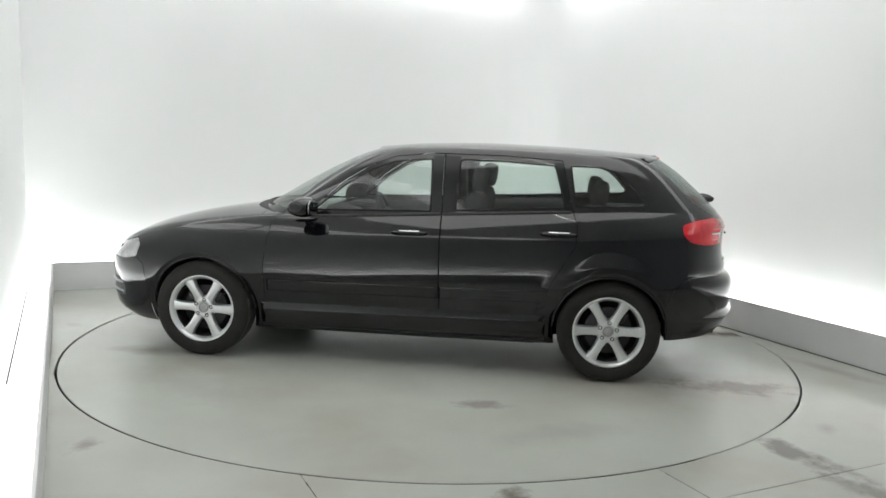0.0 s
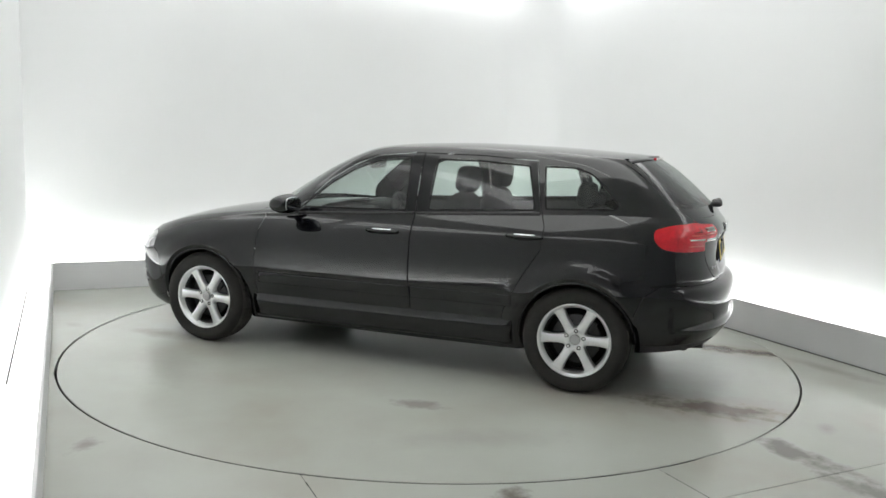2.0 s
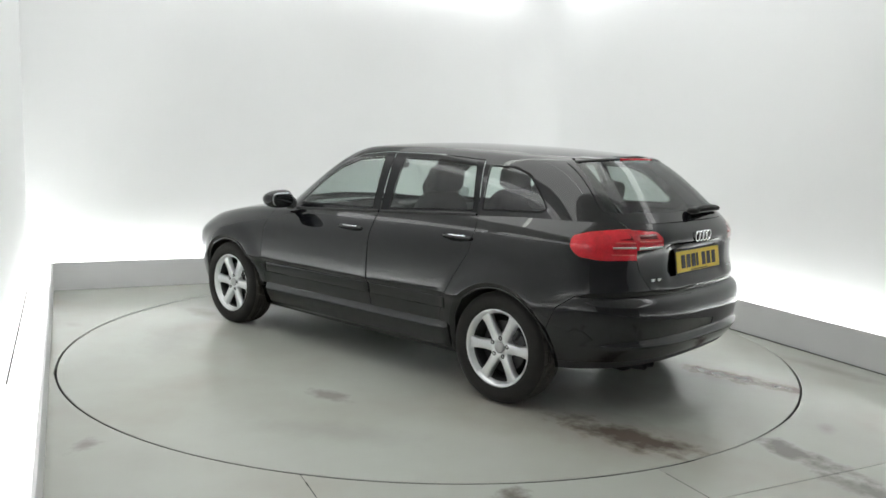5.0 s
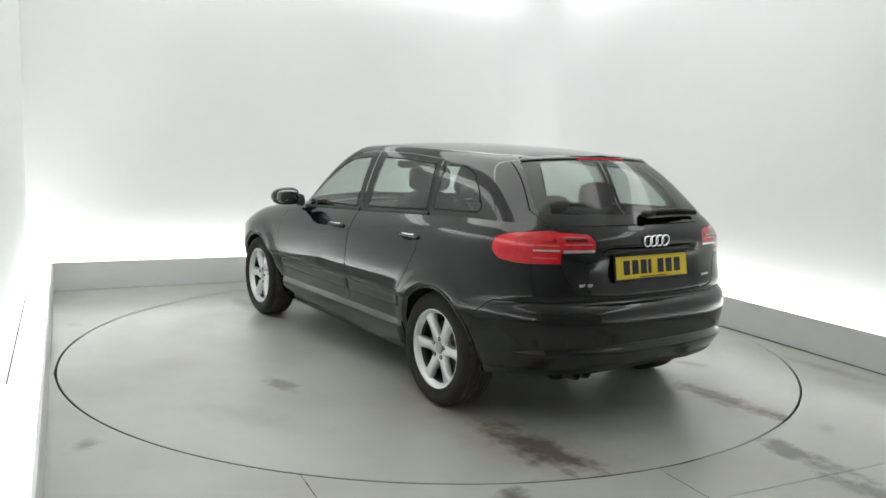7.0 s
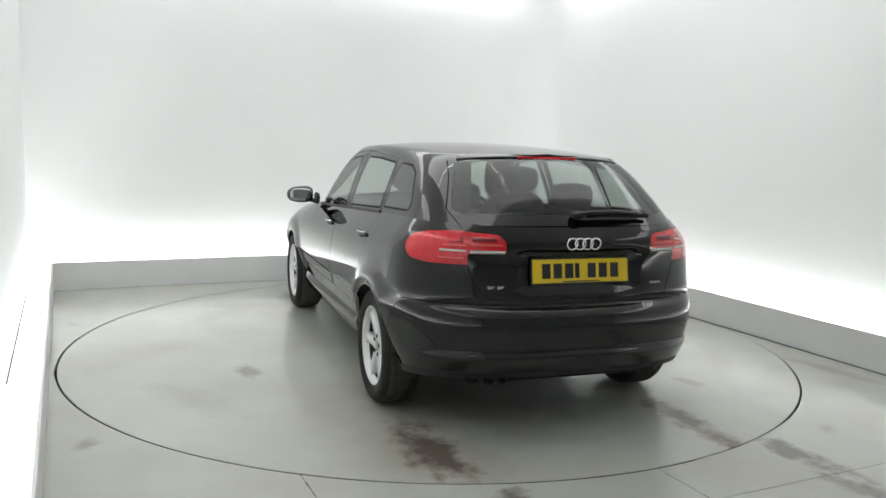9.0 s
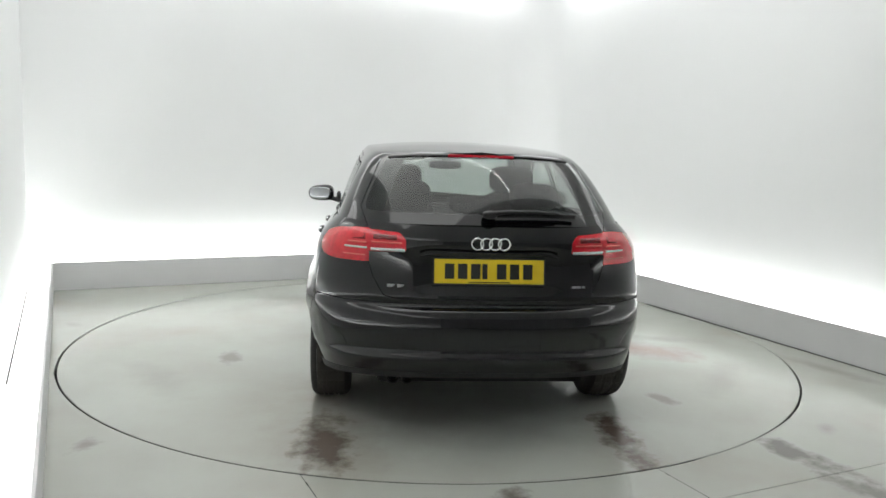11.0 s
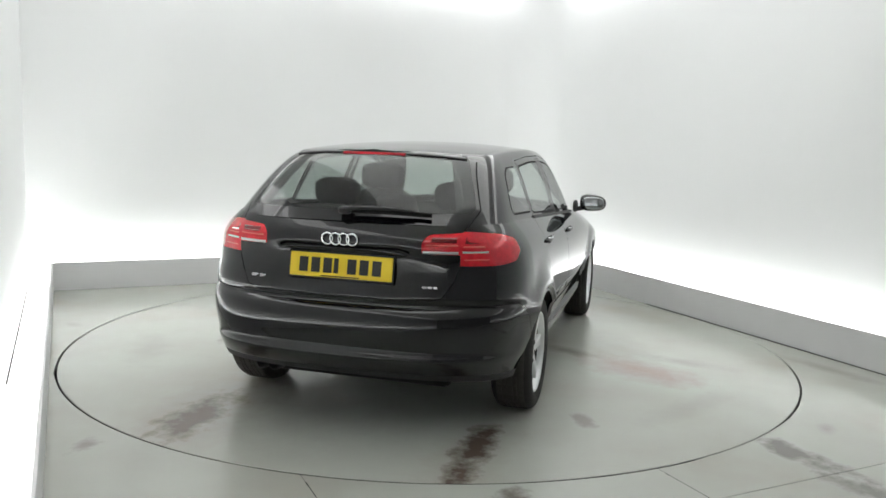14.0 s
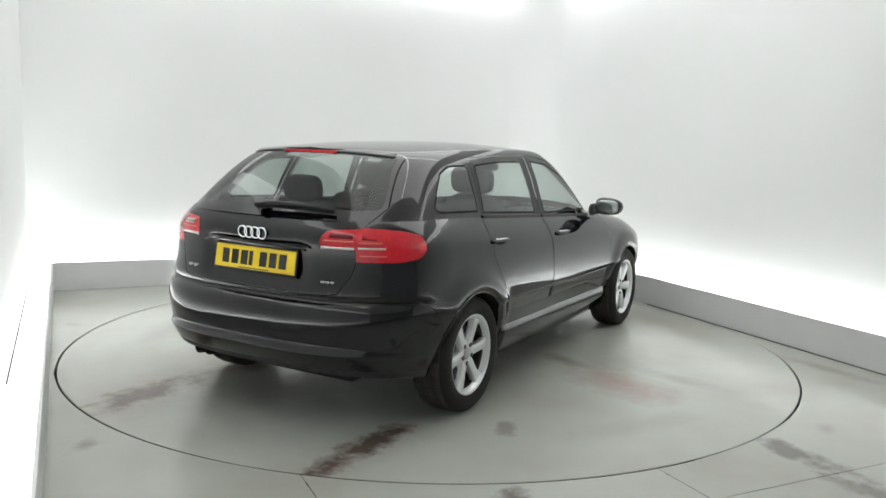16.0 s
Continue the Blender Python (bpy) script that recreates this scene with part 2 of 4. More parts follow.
def joint_dirt(a0, a1):
    """Grey fill added to a stretch of the ring joint that light makes faint."""
    bm = bmesh.new()
    n = 40
    cols = []
    for i in range(n + 1):
        a = radians(a0 + (a1 - a0) * i / n)
        e = min(1.0, min(i, n - i) / 8)
        zt = -0.010 + 0.0085 * e
        cols.append([bm.verts.new((r * math.cos(a), r * math.sin(a), z)) for r, z in ((DISC_R - 0.0085, -0.028), (DISC_R - 0.0085, zt), (DISC_R + 0.0005, zt), (DISC_R + 0.0005, -0.028))])
    for a, b in zip(cols, cols[1:]):
        for j in range(4):
            bm.faces.new((a[j], b[j], b[(j + 1) % 4], a[(j + 1) % 4]))
    bm.faces.new(cols[0][::-1])
    bm.faces.new(cols[-1])
    bmesh.ops.recalc_face_normals(bm, faces=bm.faces)
    tagged(part("joint_dirt", bm, M_JOINT_FILL), "grey fill added where light makes the ring joint faint", "dirt", kind="structure")


LEFT = ROOM @ Matrix.Translation((-HALF, BACK, 0)) @ Matrix.Rotation(radians(-0.5), 4, "Z") @ Matrix.Translation((HALF, -BACK, 0))


def room():
    floor_panels()
    w = 0.12
    # walls; the far right corner is rounded
    walls = (("wall_back", (-HALF - GAP, BACK + GAP, 0), (HALF + GAP - ROUND, BACK + GAP + w, TOP), "white painted back wall washed by strip lights"),
             ("wall_left", (-HALF - GAP - w, FRONT, 0), (-HALF - GAP, BACK + GAP + w, TOP), "white painted side wall beside the camera"),
             ("wall_right", (HALF + GAP, FRONT, 0), (HALF + GAP + w, BACK + GAP - ROUND, TOP), "white painted side wall washed by strip lights"),
             ("wall_front", (-HALF - GAP - w, FRONT - w, 0), (HALF + GAP + w, FRONT, TOP), "unseen wall closing the studio, greyed to shape the car's reflections"))
    for name, lo, hi, label in walls:
        tagged(part(name, box(lo, hi), M_FRONT if name == "wall_front" else M_WALL, smooth=False, where=LEFT if name == "wall_left" else ROOM), label, "wall", kind="structure")
    bm = bmesh.new()
    rad = ROUND
    cols = []
    for i in range(65):
        a = math.pi / 2 * i / 64
        cols.append([bm.verts.new((HALF + GAP - rad + rr * math.cos(a), BACK + GAP - rad + rr * math.sin(a), z)) for rr in (rad, rad + w) for z in (0, TOP)])
    for a, b in zip(cols, cols[1:]):
        for i, j in ((0, 1), (1, 3), (3, 2), (2, 0)):
            bm.faces.new((a[i], b[i], b[j], a[j]))
    bmesh.ops.recalc_face_normals(bm, faces=bm.faces)
    tagged(part("wall_corner", bm, M_WALL, smooth=False, where=ROOM), "white rounded corner between the studio walls", "wall", kind="structure")
    tagged(part("ceiling", box((-HALF - GAP - w, FRONT - w, TOP), (HALF + GAP + w, BACK + GAP + w, TOP + 0.1)), M_CEIL, smooth=False, where=ROOM), "white ceiling above the studio", "ceiling", kind="structure")
    # low boards that hide the light strips, with a trough behind
    h, th = 0.25, 0.018
    for name, lo, hi in (("plinth_back", (-HALF, BACK, 0), (HALF, BACK + th, h)),
                         ("plinth_right", (HALF, FRONT, 0), (HALF + th, BACK + th, h)),
                         ("plinth_left", (-HALF - th, FRONT, 0), (-HALF, BACK + th, h))):
        tagged(part(name, box(lo, hi, 0.004), M_PLINTH, smooth=False, where=LEFT if name == "plinth_left" else ROOM), "low white board hiding a light strip, scuffed at its foot", "plinth", kind="structure")
    for lo, hi in (((-HALF - 0.06, BACK + 0.07, 0.10), (HALF - 0.34, BACK + 0.12, 0.13)),
                   ((HALF + 0.07, FRONT + 0.2, 0.10), (HALF + 0.12, BACK - 0.34, 0.13)),
                   ((-HALF - 0.12, FRONT + 0.2, 0.10), (-HALF - 0.07, BACK + 0.02, 0.13))):
        tagged(part("light_strip", box(lo, hi, 0.004), M_LOW, smooth=False, where=LEFT if hi[0] < 0 else ROOM), "white glowing light strip behind the low board", "light strip", "low strips")
    for lo, hi in (((-HALF - GAP, BACK - 0.02, 0), (HALF + GAP, BACK + GAP, 0.10)),
                   ((HALF + th + 0.002, FRONT, 0), (HALF + GAP, BACK - 0.02, 0.098)),
                   ((-HALF - GAP, FRONT, 0), (-HALF - th - 0.002, BACK - 0.02, 0.098))):
        lo = (lo[0], max(lo[1], BACK + th + 0.002) if lo[1] > 0 else lo[1], lo[2])
        tagged(part("trough", box(lo, hi), M_WALL, smooth=False, where=LEFT if hi[0] < 0 else ROOM), "white trough between low board and wall", "trough", kind="structure")
    tagged(part("trough_joint", box((-HALF - GAP + 0.004, -0.5, 0.099), (-HALF - GAP + 0.012, 2.2, 0.103)), M_PIT, smooth=False, where=LEFT), "thin dark joint at the foot of the wall", "joint", kind="structure")
    tagged(part("plinth_joint", box((HALF - 0.012, -4.2, 0.0005), (HALF - 0.001, 0.6, 0.004)), M_PIT, smooth=False, where=ROOM), "thin dark joint at the foot of the low board", "joint", kind="structure")
    # broad soft box over the turntable
    for x in (-0.76, 0.76):
        for y in (-1.1, 0.45):
            tagged(part("soft_box", box((x - 0.74, y - 0.75, TOP - 0.15), (x + 0.74, y + 0.75, TOP + 0.004), 0.01), M_PANEL, smooth=False, where=ROOM), "broad white glowing soft box under the ceiling", "soft box", "soft boxes")
    # flat light panels in the ceiling, close to the walls
    z0, z1 = TOP - 0.125, TOP + 0.004
    for lo, hi in (((-2.3, BACK - 0.09), (-0.1, BACK + 0.13)), ((0.0, BACK - 0.09), (2.25, BACK + 0.13)),
                   ((HALF - 0.09, 0.2), (HALF + 0.13, 2.4)), ((HALF - 0.09, -2.3), (HALF + 0.13, 0.1)), ((HALF - 0.09, -5.0), (HALF + 0.13, -2.5)),
                   ((-HALF - 0.13, 0.2), (-HALF + 0.09, 2.3)), ((-HALF - 0.13, -2.3), (-HALF + 0.09, 0.0)), ((-HALF - 0.13, -5.0), (-HALF + 0.09, -2.5))):
        tagged(part("ceiling_light", box((*lo, z0), (*hi, z1), 0.008), M_HIGH, smooth=False, where=ROOM), "flat white glowing light panel under the ceiling", "ceiling light", "ceiling lights")


room()
turntable = make_turntable()
for fill_span in ((-9, 19), (-63, -37)):
    joint_dirt(*fill_span)


# ---- the car ----
from mathutils.bvhtree import BVHTree
from mathutils.interpolate import poly_3d_calc


def curve(xs, ys):
    """A smooth line through the given values, with no overshoot."""
    xs, ys = np.array(xs, float), np.array(ys, float)
    h, d = np.diff(xs), np.diff(ys) / np.diff(xs)
    m = np.zeros(len(xs))
    m[0], m[-1] = d[0], d[-1]
    for i in range(1, len(xs) - 1):
        if d[i - 1] * d[i] > 0:
            w1, w2 = 2 * h[i] + h[i - 1], h[i] + 2 * h[i - 1]
            m[i] = (w1 + w2) / (w1 / d[i - 1] + w2 / d[i])

    def f(x):
        x = min(max(x, xs[0]), xs[-1])
        i = min(int(np.searchsorted(xs, x, "right")) - 1, len(h) - 1)
        t = (x - xs[i]) / h[i]
        return float((2 * t ** 3 - 3 * t ** 2 + 1) * ys[i] + (t ** 3 - 2 * t ** 2 + t) * h[i] * m[i] + (3 * t ** 2 - 2 * t ** 3) * ys[i + 1] + (t ** 3 - t ** 2) * h[i] * m[i + 1])
    return f


AXLE, TYRE_R, ARCH_R = 1.289, 0.312, 0.340
belt_z = curve((-2.1, -1.9, -1.45, -1.03, -0.3, 0.42, 0.9, 1.2, 1.5, 1.8, 2.0, 2.16), (1.03, 1.04, 1.035, 1.015, 0.975, 0.935, 0.91, 0.88, 0.835, 0.765, 0.69, 0.61))
under_z = curve((-2.1, -1.65, -1.2, 0, 1, 1.6, 2.16), (0.31, 0.27, 0.21, 0.19, 0.19, 0.18, 0.20))
width_z = curve((0.17, 0.21, 0.26, 0.31, 0.36, 0.45, 0.530, 0.555, 0.60, 0.66, 0.72, 0.80, 0.87, 0.93, 1.10), (0.73, 0.775, 0.800, 0.812, 0.822, 0.841, 0.857, 0.8750, 0.8744, 0.8722, 0.8680, 0.8580, 0.8455, 0.837, 0.808))
plain_z = curve((0.17, 0.21, 0.26, 0.31, 0.36, 0.45, 0.53, 0.60, 0.66, 0.72, 0.80, 0.87, 0.93, 1.10), (0.73, 0.775, 0.804, 0.820, 0.833, 0.853, 0.866, 0.8728, 0.8722, 0.8680, 0.8580, 0.8455, 0.837, 0.808))
taper_x = curve((-2.2, -1.9, -1.5, -1.0, 0.8, 1.4, 1.8, 2.2), (0.905, 0.948, 0.992, 1.0, 1.0, 0.995, 0.97, 0.94))
tuck_x = curve((-2.1, -1.5, -0.5, 0.6, 1.2, 2.0), (0.085, 0.075, 0.065, 0.07, 0.10, 0.13))
rear_z = curve((0.25, 0.30, 0.36, 0.418, 0.434, 0.55, 0.610, 0.640, 0.660, 0.70, 0.74, 0.80, 0.88, 0.94, 0.97, 1.0, 1.06),
               (-1.96, -2.03, -2.088, -2.116, -2.096, -2.110, -2.102, -2.078, -2.040, -2.050, -2.038, -2.024, -2.026, -2.036, -2.032, -2.01, -1.955))
recess_z = curve((0.70, 0.725, 0.80, 0.885, 0.945), (0.0, 0.010, 0.016, 0.018, 0.0))
nose_v = curve((0, 0.12, 0.3, 0.5, 0.7, 0.9, 1.0), (2.07, 2.150, 2.165, 2.160, 2.165, 2.135, 2.10))
CAP_F, CAP_R = 1.42, -1.55


def lower_point(x, v):
    """Half width and height of the body side at x, at the share v of its height."""
    zt, zb = belt_z(x), under_z(x)
    z = zb + (zt - zb) * v
    # the step above the rub strip runs out towards both bumpers
    e = min(1.0, max(0.0, (abs(x) - 1.40) / 0.22))
    y = (width_z(z) * (1 - e) + plain_z(z) * e) * taper_x(x) - tuck_x(x) * max(0.0, (v - 0.80) / 0.20) ** 1.7
    # shoulder crease above the handles, flared arches
    for ax in (AXLE, -AXLE):
        r = math.hypot(x - ax, z - 0.308)
        f = min(1.0, max(0.0, (0.485 - r) / 0.095))
        g = min(1.0, max(0.0, (z - 0.28) / 0.25))
        y += (0.026 if ax < 0 else 0.022) * f * f * (3 - 2 * f) * g * g * (3 - 2 * g)
    return y, z


def ring_lower(v):
    pts = []
    n = 2.7
    for i in range(22):
        a = math.pi / 2 * i / 22
        x = CAP_F + (nose_v(v) - CAP_F) * math.cos(a) ** (2 / n)
        y, z = lower_point(x, v)
        pts.append((x, y * math.sin(a) ** (2 / n), z))
    for i in range(96):
        x = CAP_F + (CAP_R - CAP_F) * i / 95
        y, z = lower_point(x, v)
        pts.append((x, y, z))
    n = 2.9
    for i in range(1, 33):
        a = math.acos(min(1.0, max(0.0, (1 - (i / 32) ** 1.6) ** (n / 2)))) if i < 32 else math.pi / 2
        zt, zb = belt_z(-2.0), under_z(-2.0)
        xr = rear_z(zb + (zt - zb) * v)
        x = CAP_R + (xr - CAP_R) * math.sin(a) ** (2 / n)
        y, z = lower_point(x, v)
        y = y * math.cos(a) ** (2 / n) if i < 32 else 0.0
        # the number plate sits in a shallow bay
        pts.append((x + recess_z(z) * min(1.0, max(0.0, (0.360 - y) / 0.07)), y, z))
    return pts


def add_rings(bm, rings):
    rows = []
    for ring in rings:
        half = [bm.verts.new(p) for p in ring]
        other = [half[i] if abs(p[1]) < 1e-6 else bm.verts.new((p[0], -p[1], p[2])) for i, p in enumerate(ring)]
        rows.append((half, other))
    for (a, am), (b, bmr) in zip(rows, rows[1:]):
        for i in range(len(a) - 1):
            bm.faces.new((a[i], b[i], b[i + 1], a[i + 1]))
            bm.faces.new((am[i], am[i + 1], bmr[i + 1], bmr[i]))
    return rows


def add_lid(bm, ring, crown, first, last, power=2.3, steps=14):
    """Closes the top between a ring's two sides, crowned."""
    cols = []
    for x, y, z in ring[first:last]:
        cols.append([bm.verts.new((x, y * (1 - 2 * k / steps), z + crown(x) * (1 - abs(1 - 2 * k / steps) ** power))) for k in range(steps + 1)])
    for a, b in zip(cols, cols[1:]):
        for k in range(steps):
            bm.faces.new((a[k], a[k + 1], b[k + 1], b[k]))


roof_z = curve((-1.62, -1.5, -1.3, -0.9, -0.4, 0.0, 0.2, 0.36), (1.328, 1.345, 1.361, 1.378, 1.386, 1.376, 1.356, 1.328))
roof_y = curve((-1.62, -1.2, -0.4, 0.1, 0.4), (0.50, 0.535, 0.575, 0.56, 0.53))


def ring_glass(w):
    """A ring of the cabin between belt (0) and roof edge (1)."""
    pts = []

    def bez(p1, p2):
        return 3 * (1 - w) ** 2 * w * p1 + 3 * (1 - w) * w * w * p2 + w ** 3
    side_i, side_z = bez(0.26, 0.62), bez(0.36, 0.90)
    end_i, end_z = bez(0.30, 0.66), bez(0.34, 0.80)

    def put(base, top, cap):
        c = min(1.0, cap * 1.1)
        c = c * c * (3 - 2 * c)
        hi, hz = side_i + (end_i - side_i) * c, side_z + (end_z - side_z) * c
        pts.append((base[0] + (top[0] - base[0]) * hi, base[1] + (top[1] - base[1]) * hi, base[2] + (top[2] - base[2]) * hz))
    n = 2.2
    for i in range(30):
        a = math.pi / 2 * i / 30
        c, s = math.cos(a) ** (2 / n), math.sin(a) ** (2 / n)
        bx = 0.50 + (1.12 - 0.50) * c
        tx = 0.0 + 0.30 * c
        y, z = lower_point(bx, 1.0)
        put((bx, y * s, z - 0.01 + 0.055 * (1 - s * s)), (tx, roof_y(tx) * s, roof_z(tx) + 0.02 * (1 - s * s)), math.cos(a))
    for i in range(80):
        f = i / 79
        bx, tx = 0.50 + (-1.55 - 0.50) * f, 0.0 + (-1.14 - 0.0) * f
        y, z = lower_point(bx, 1.0)
        put((bx, y, z - 0.01), (tx, roof_y(tx), roof_z(tx)), 0.0)
    n = 2.9
    for i in range(1, 31):
        a = math.pi / 2 * i / 30
        s, c = math.sin(a) ** (2 / n), math.cos(a) ** (2 / n) if i < 30 else 0.0
        st, ct = math.sin(a) ** (2 / 3.1), math.cos(a) ** (2 / 3.1) if i < 30 else 0.0
        bx, tx = -1.55 + (-1.985 + 1.55) * s, -1.14 + (-1.60 + 1.14) * st
        y, z = lower_point(bx, 1.0)
        put((bx, y * c, z - 0.01 + 0.01 * (1 - c * c)), (tx, roof_y(tx) * ct, roof_z(tx) + 0.022 * (1 - ct * ct)), math.sin(a))
    return pts


def inside(p, poly):
    hit = False
    for (x0, y0), (x1, y1) in zip(poly, poly[1:] + poly[:1]):
        if (y0 > p[1]) != (y1 > p[1]) and p[0] < x0 + (p[1] - y0) / (y1 - y0) * (x1 - x0):
            hit = not hit
    return hit


def shrunk(poly, d):
    """The outline moved inwards by d."""
    area = sum(a[0] * b[1] - b[0] * a[1] for a, b in zip(poly, poly[1:] + poly[:1]))
    s = 1 if area > 0 else -1
    out = []
    n = len(poly)
    for i in range(n):
        a, b, c = (Vector(poly[(i + k) % n]) for k in (-1, 0, 1))
        u, v = (b - a).normalized(), (c - b).normalized()
        nu, nv = Vector((-u.y, u.x)) * s, Vector((-v.y, v.x)) * s
        k = max(0.4, 1 + nu.dot(nv))
        out.append(tuple(b + (nu + nv) * d / k))
    return out


def rounded(poly, r, steps=3):
    """The outline with its corners rounded off."""
    out = []
    n = len(poly)
    for i in range(n):
        a, b, c = (Vector(poly[(i + k) % n]) for k in (-1, 0, 1))
        rr = min(r, (a - b).length * 0.45, (c - b).length * 0.45)
        p, q = b + (a - b).normalized() * rr, b + (c - b).normalized() * rr
        for k in range(steps + 1):
            t = k / steps
            out.append(tuple(p * (1 - t) ** 2 + b * 2 * t * (1 - t) + q * t * t))
    return out


class Shell:
    """The outer skin, cut along outlines seen from the side ('y') or from behind ('x'), each piece with a tag."""

    def __init__(self, bm):
        self.bm = bm
        self.layer = bm.faces.layers.int.new("tag")
        self.names = ["body"]
        bm.normal_update()
        self.tree = BVHTree.FromBMesh(bm)
        self.corners = [[(v.co.copy(), v.normal.copy()) for v in f.verts] for f in bm.faces]

    def normal_at(self, co):
        """The uncut skin's smooth normal nearest to a place."""
        near, _, i, _ = self.tree.find_nearest(co)
        ws = poly_3d_calc([c for c, _ in self.corners[i]], near)
        n = Vector((0, 0, 0))
        for (_, k), w in zip(self.corners[i], ws):
            n += k * w
        return tuple(n.normalized())

    def key(self, name):
        if name not in self.names:
            self.names.append(name)
        return self.names.index(name)

    def cut(self, axis, poly, keep, name=None, over=("body",)):
        """Cuts the faces for which keep(centre) holds along poly; those inside that were in 'over' take the tag."""
        bm = self.bm
        ids = [self.key(o) for o in over]
        flat = (lambda c: (c.x, c.z)) if axis == "y" else ((lambda c: (c.y, c.z)) if axis == "x" else (lambda c: (c.x, c.y)))
        us, vs = [p[0] for p in poly], [p[1] for p in poly]
        lo, hi = (min(us) - 0.06, min(vs) - 0.06), (max(us) + 0.06, max(vs) + 0.06)

        def near(f):
            c = f.calc_center_median()
            u, v = flat(c)
            return lo[0] < u < hi[0] and lo[1] < v < hi[1] and keep(c)
        fs = [f for f in bm.faces if near(f)]
        for (u0, v0), (u1, v1) in zip(poly, poly[1:] + poly[:1]):
            d = Vector((u1 - u0, v1 - v0))
            if d.length < 1e-6:
                continue
            if axis == "y":
                co, no = (u0, 0, v0), (d.y, 0, -d.x)
            elif axis == "x":
                co, no = (0, u0, v0), (0, d.y, -d.x)
            else:
                co, no = (u0, v0, 0), (d.y, -d.x, 0)
            m = 0.03
            part_fs = [f for f in fs if f.is_valid and self._touches(f, flat, u0, v0, u1, v1, m)]
            geom = list({v for f in part_fs for v in f.verts}) + list({e for f in part_fs for e in f.edges}) + part_fs
            r = bmesh.ops.bisect_plane(bm, geom=geom, plane_co=co, plane_no=no, dist=1e-5)
            fs = list({*(f for f in fs if f.is_valid), *(g for g in r["geom"] if isinstance(g, bmesh.types.BMFace))})
        if name is None:
            return
        tag = self.key(name)
        for f in bm.faces:
            if f[self.layer] in ids:
                c = f.calc_center_median()
                if keep(c) and inside(flat(c), poly):
                    f[self.layer] = tag

    def _touches(self, f, flat, u0, v0, u1, v1, m):
        pts = [flat(v.co) for v in f.verts]
        return (max(p[0] for p in pts) > min(u0, u1) - m and min(p[0] for p in pts) < max(u0, u1) + m
                and max(p[1] for p in pts) > min(v0, v1) - m and min(p[1] for p in pts) < max(v0, v1) + m)

    def panel(self, axis, poly, keep, name, over=("body",), gap=0.0045):
        """A panel with a narrow open joint round it."""
        self.cut(axis, poly, keep, "joint", over)
        self.cut(axis, shrunk(poly, gap), keep, name, ("joint",))

    def delete(self, names):
        ids = [self.key(n) for n in names]
        bmesh.ops.delete(self.bm, geom=[f for f in self.bm.faces if f[self.layer] in ids], context="FACES")

    def take(self, name):
        """A new bmesh with the faces of one tag."""
        tag = self.key(name)
        out = bmesh.new()
        seen = {}
        for f in self.bm.faces:
            if f[self.layer] == tag:
                vs = []
                for v in f.verts:
                    if v not in seen:
                        seen[v] = out.verts.new(v.co)
                    vs.append(seen[v])
                try:
                    out.faces.new(vs)
                except ValueError:
                    pass
        return out


SIDE = {"l": lambda c: c.y > 0.3, "r": lambda c: c.y < -0.3}
FRONT_GLASS = [(0.60, 0.965), (0.40, 1.135), (0.24, 1.235), (0.08, 1.295), (-0.16, 1.318), (-0.175, 0.985)]
REAR_GLASS = [(-0.315, 0.995), (-0.33, 1.318), (-0.60, 1.318), (-0.93, 1.300), (-1.005, 1.035)]
QUARTER_GLASS = [(-1.055, 1.045), (-1.015, 1.302), (-1.20, 1.299), (-1.315, 1.262), (-1.415, 1.172), (-1.490, 1.088), (-1.46, 1.060)]
FRONT_DOOR = [(0.87, 0.25), (0.88, 0.60), (0.84, 0.925), (0.62, 0.955), (0.41, 1.155), (0.24, 1.262), (0.08, 1.325), (-0.16, 1.35), (-0.235, 1.35), (-0.24, 0.9), (-0.25, 0.25)]
REAR_DOOR = [(-0.25, 0.25), (-0.24, 0.9), (-0.235, 1.35), (-0.62, 1.348), (-0.97, 1.328), (-1.035, 1.05), (-1.075, 0.95), (-1.07, 0.82), (-0.97, 0.66), (-0.86, 0.45), (-0.80, 0.25)]
TAILGATE = [(-0.50, 0.70), (-0.44, 0.685), (0.44, 0.685), (0.50, 0.70), (0.55, 0.78), (0.578, 0.87), (0.582, 1.02), (0.615, 1.10), (0.50, 1.37), (-0.50, 1.37), (-0.615, 1.10), (-0.582, 1.02), (-0.578, 0.87), (-0.55, 0.78)]
REAR_SCREEN = [(-0.60, 1.085), (0.60, 1.085), (0.555, 1.20), (0.475, 1.352), (-0.475, 1.352), (-0.555, 1.20)]
WINDSCREEN = [(-0.68, 0.955), (-0.60, 1.05), (-0.46, 1.33), (-0.30, 1.352), (0.30, 1.352), (0.46, 1.33), (0.60, 1.05), (0.68, 0.955), (0.5, 0.975), (0, 0.995), (-0.5, 0.975)]


def arch(ax, r):
    return [(ax + r * math.cos(2 * math.pi * k / 40), 0.308 + r * math.sin(2 * math.pi * k / 40)) for k in range(40)]


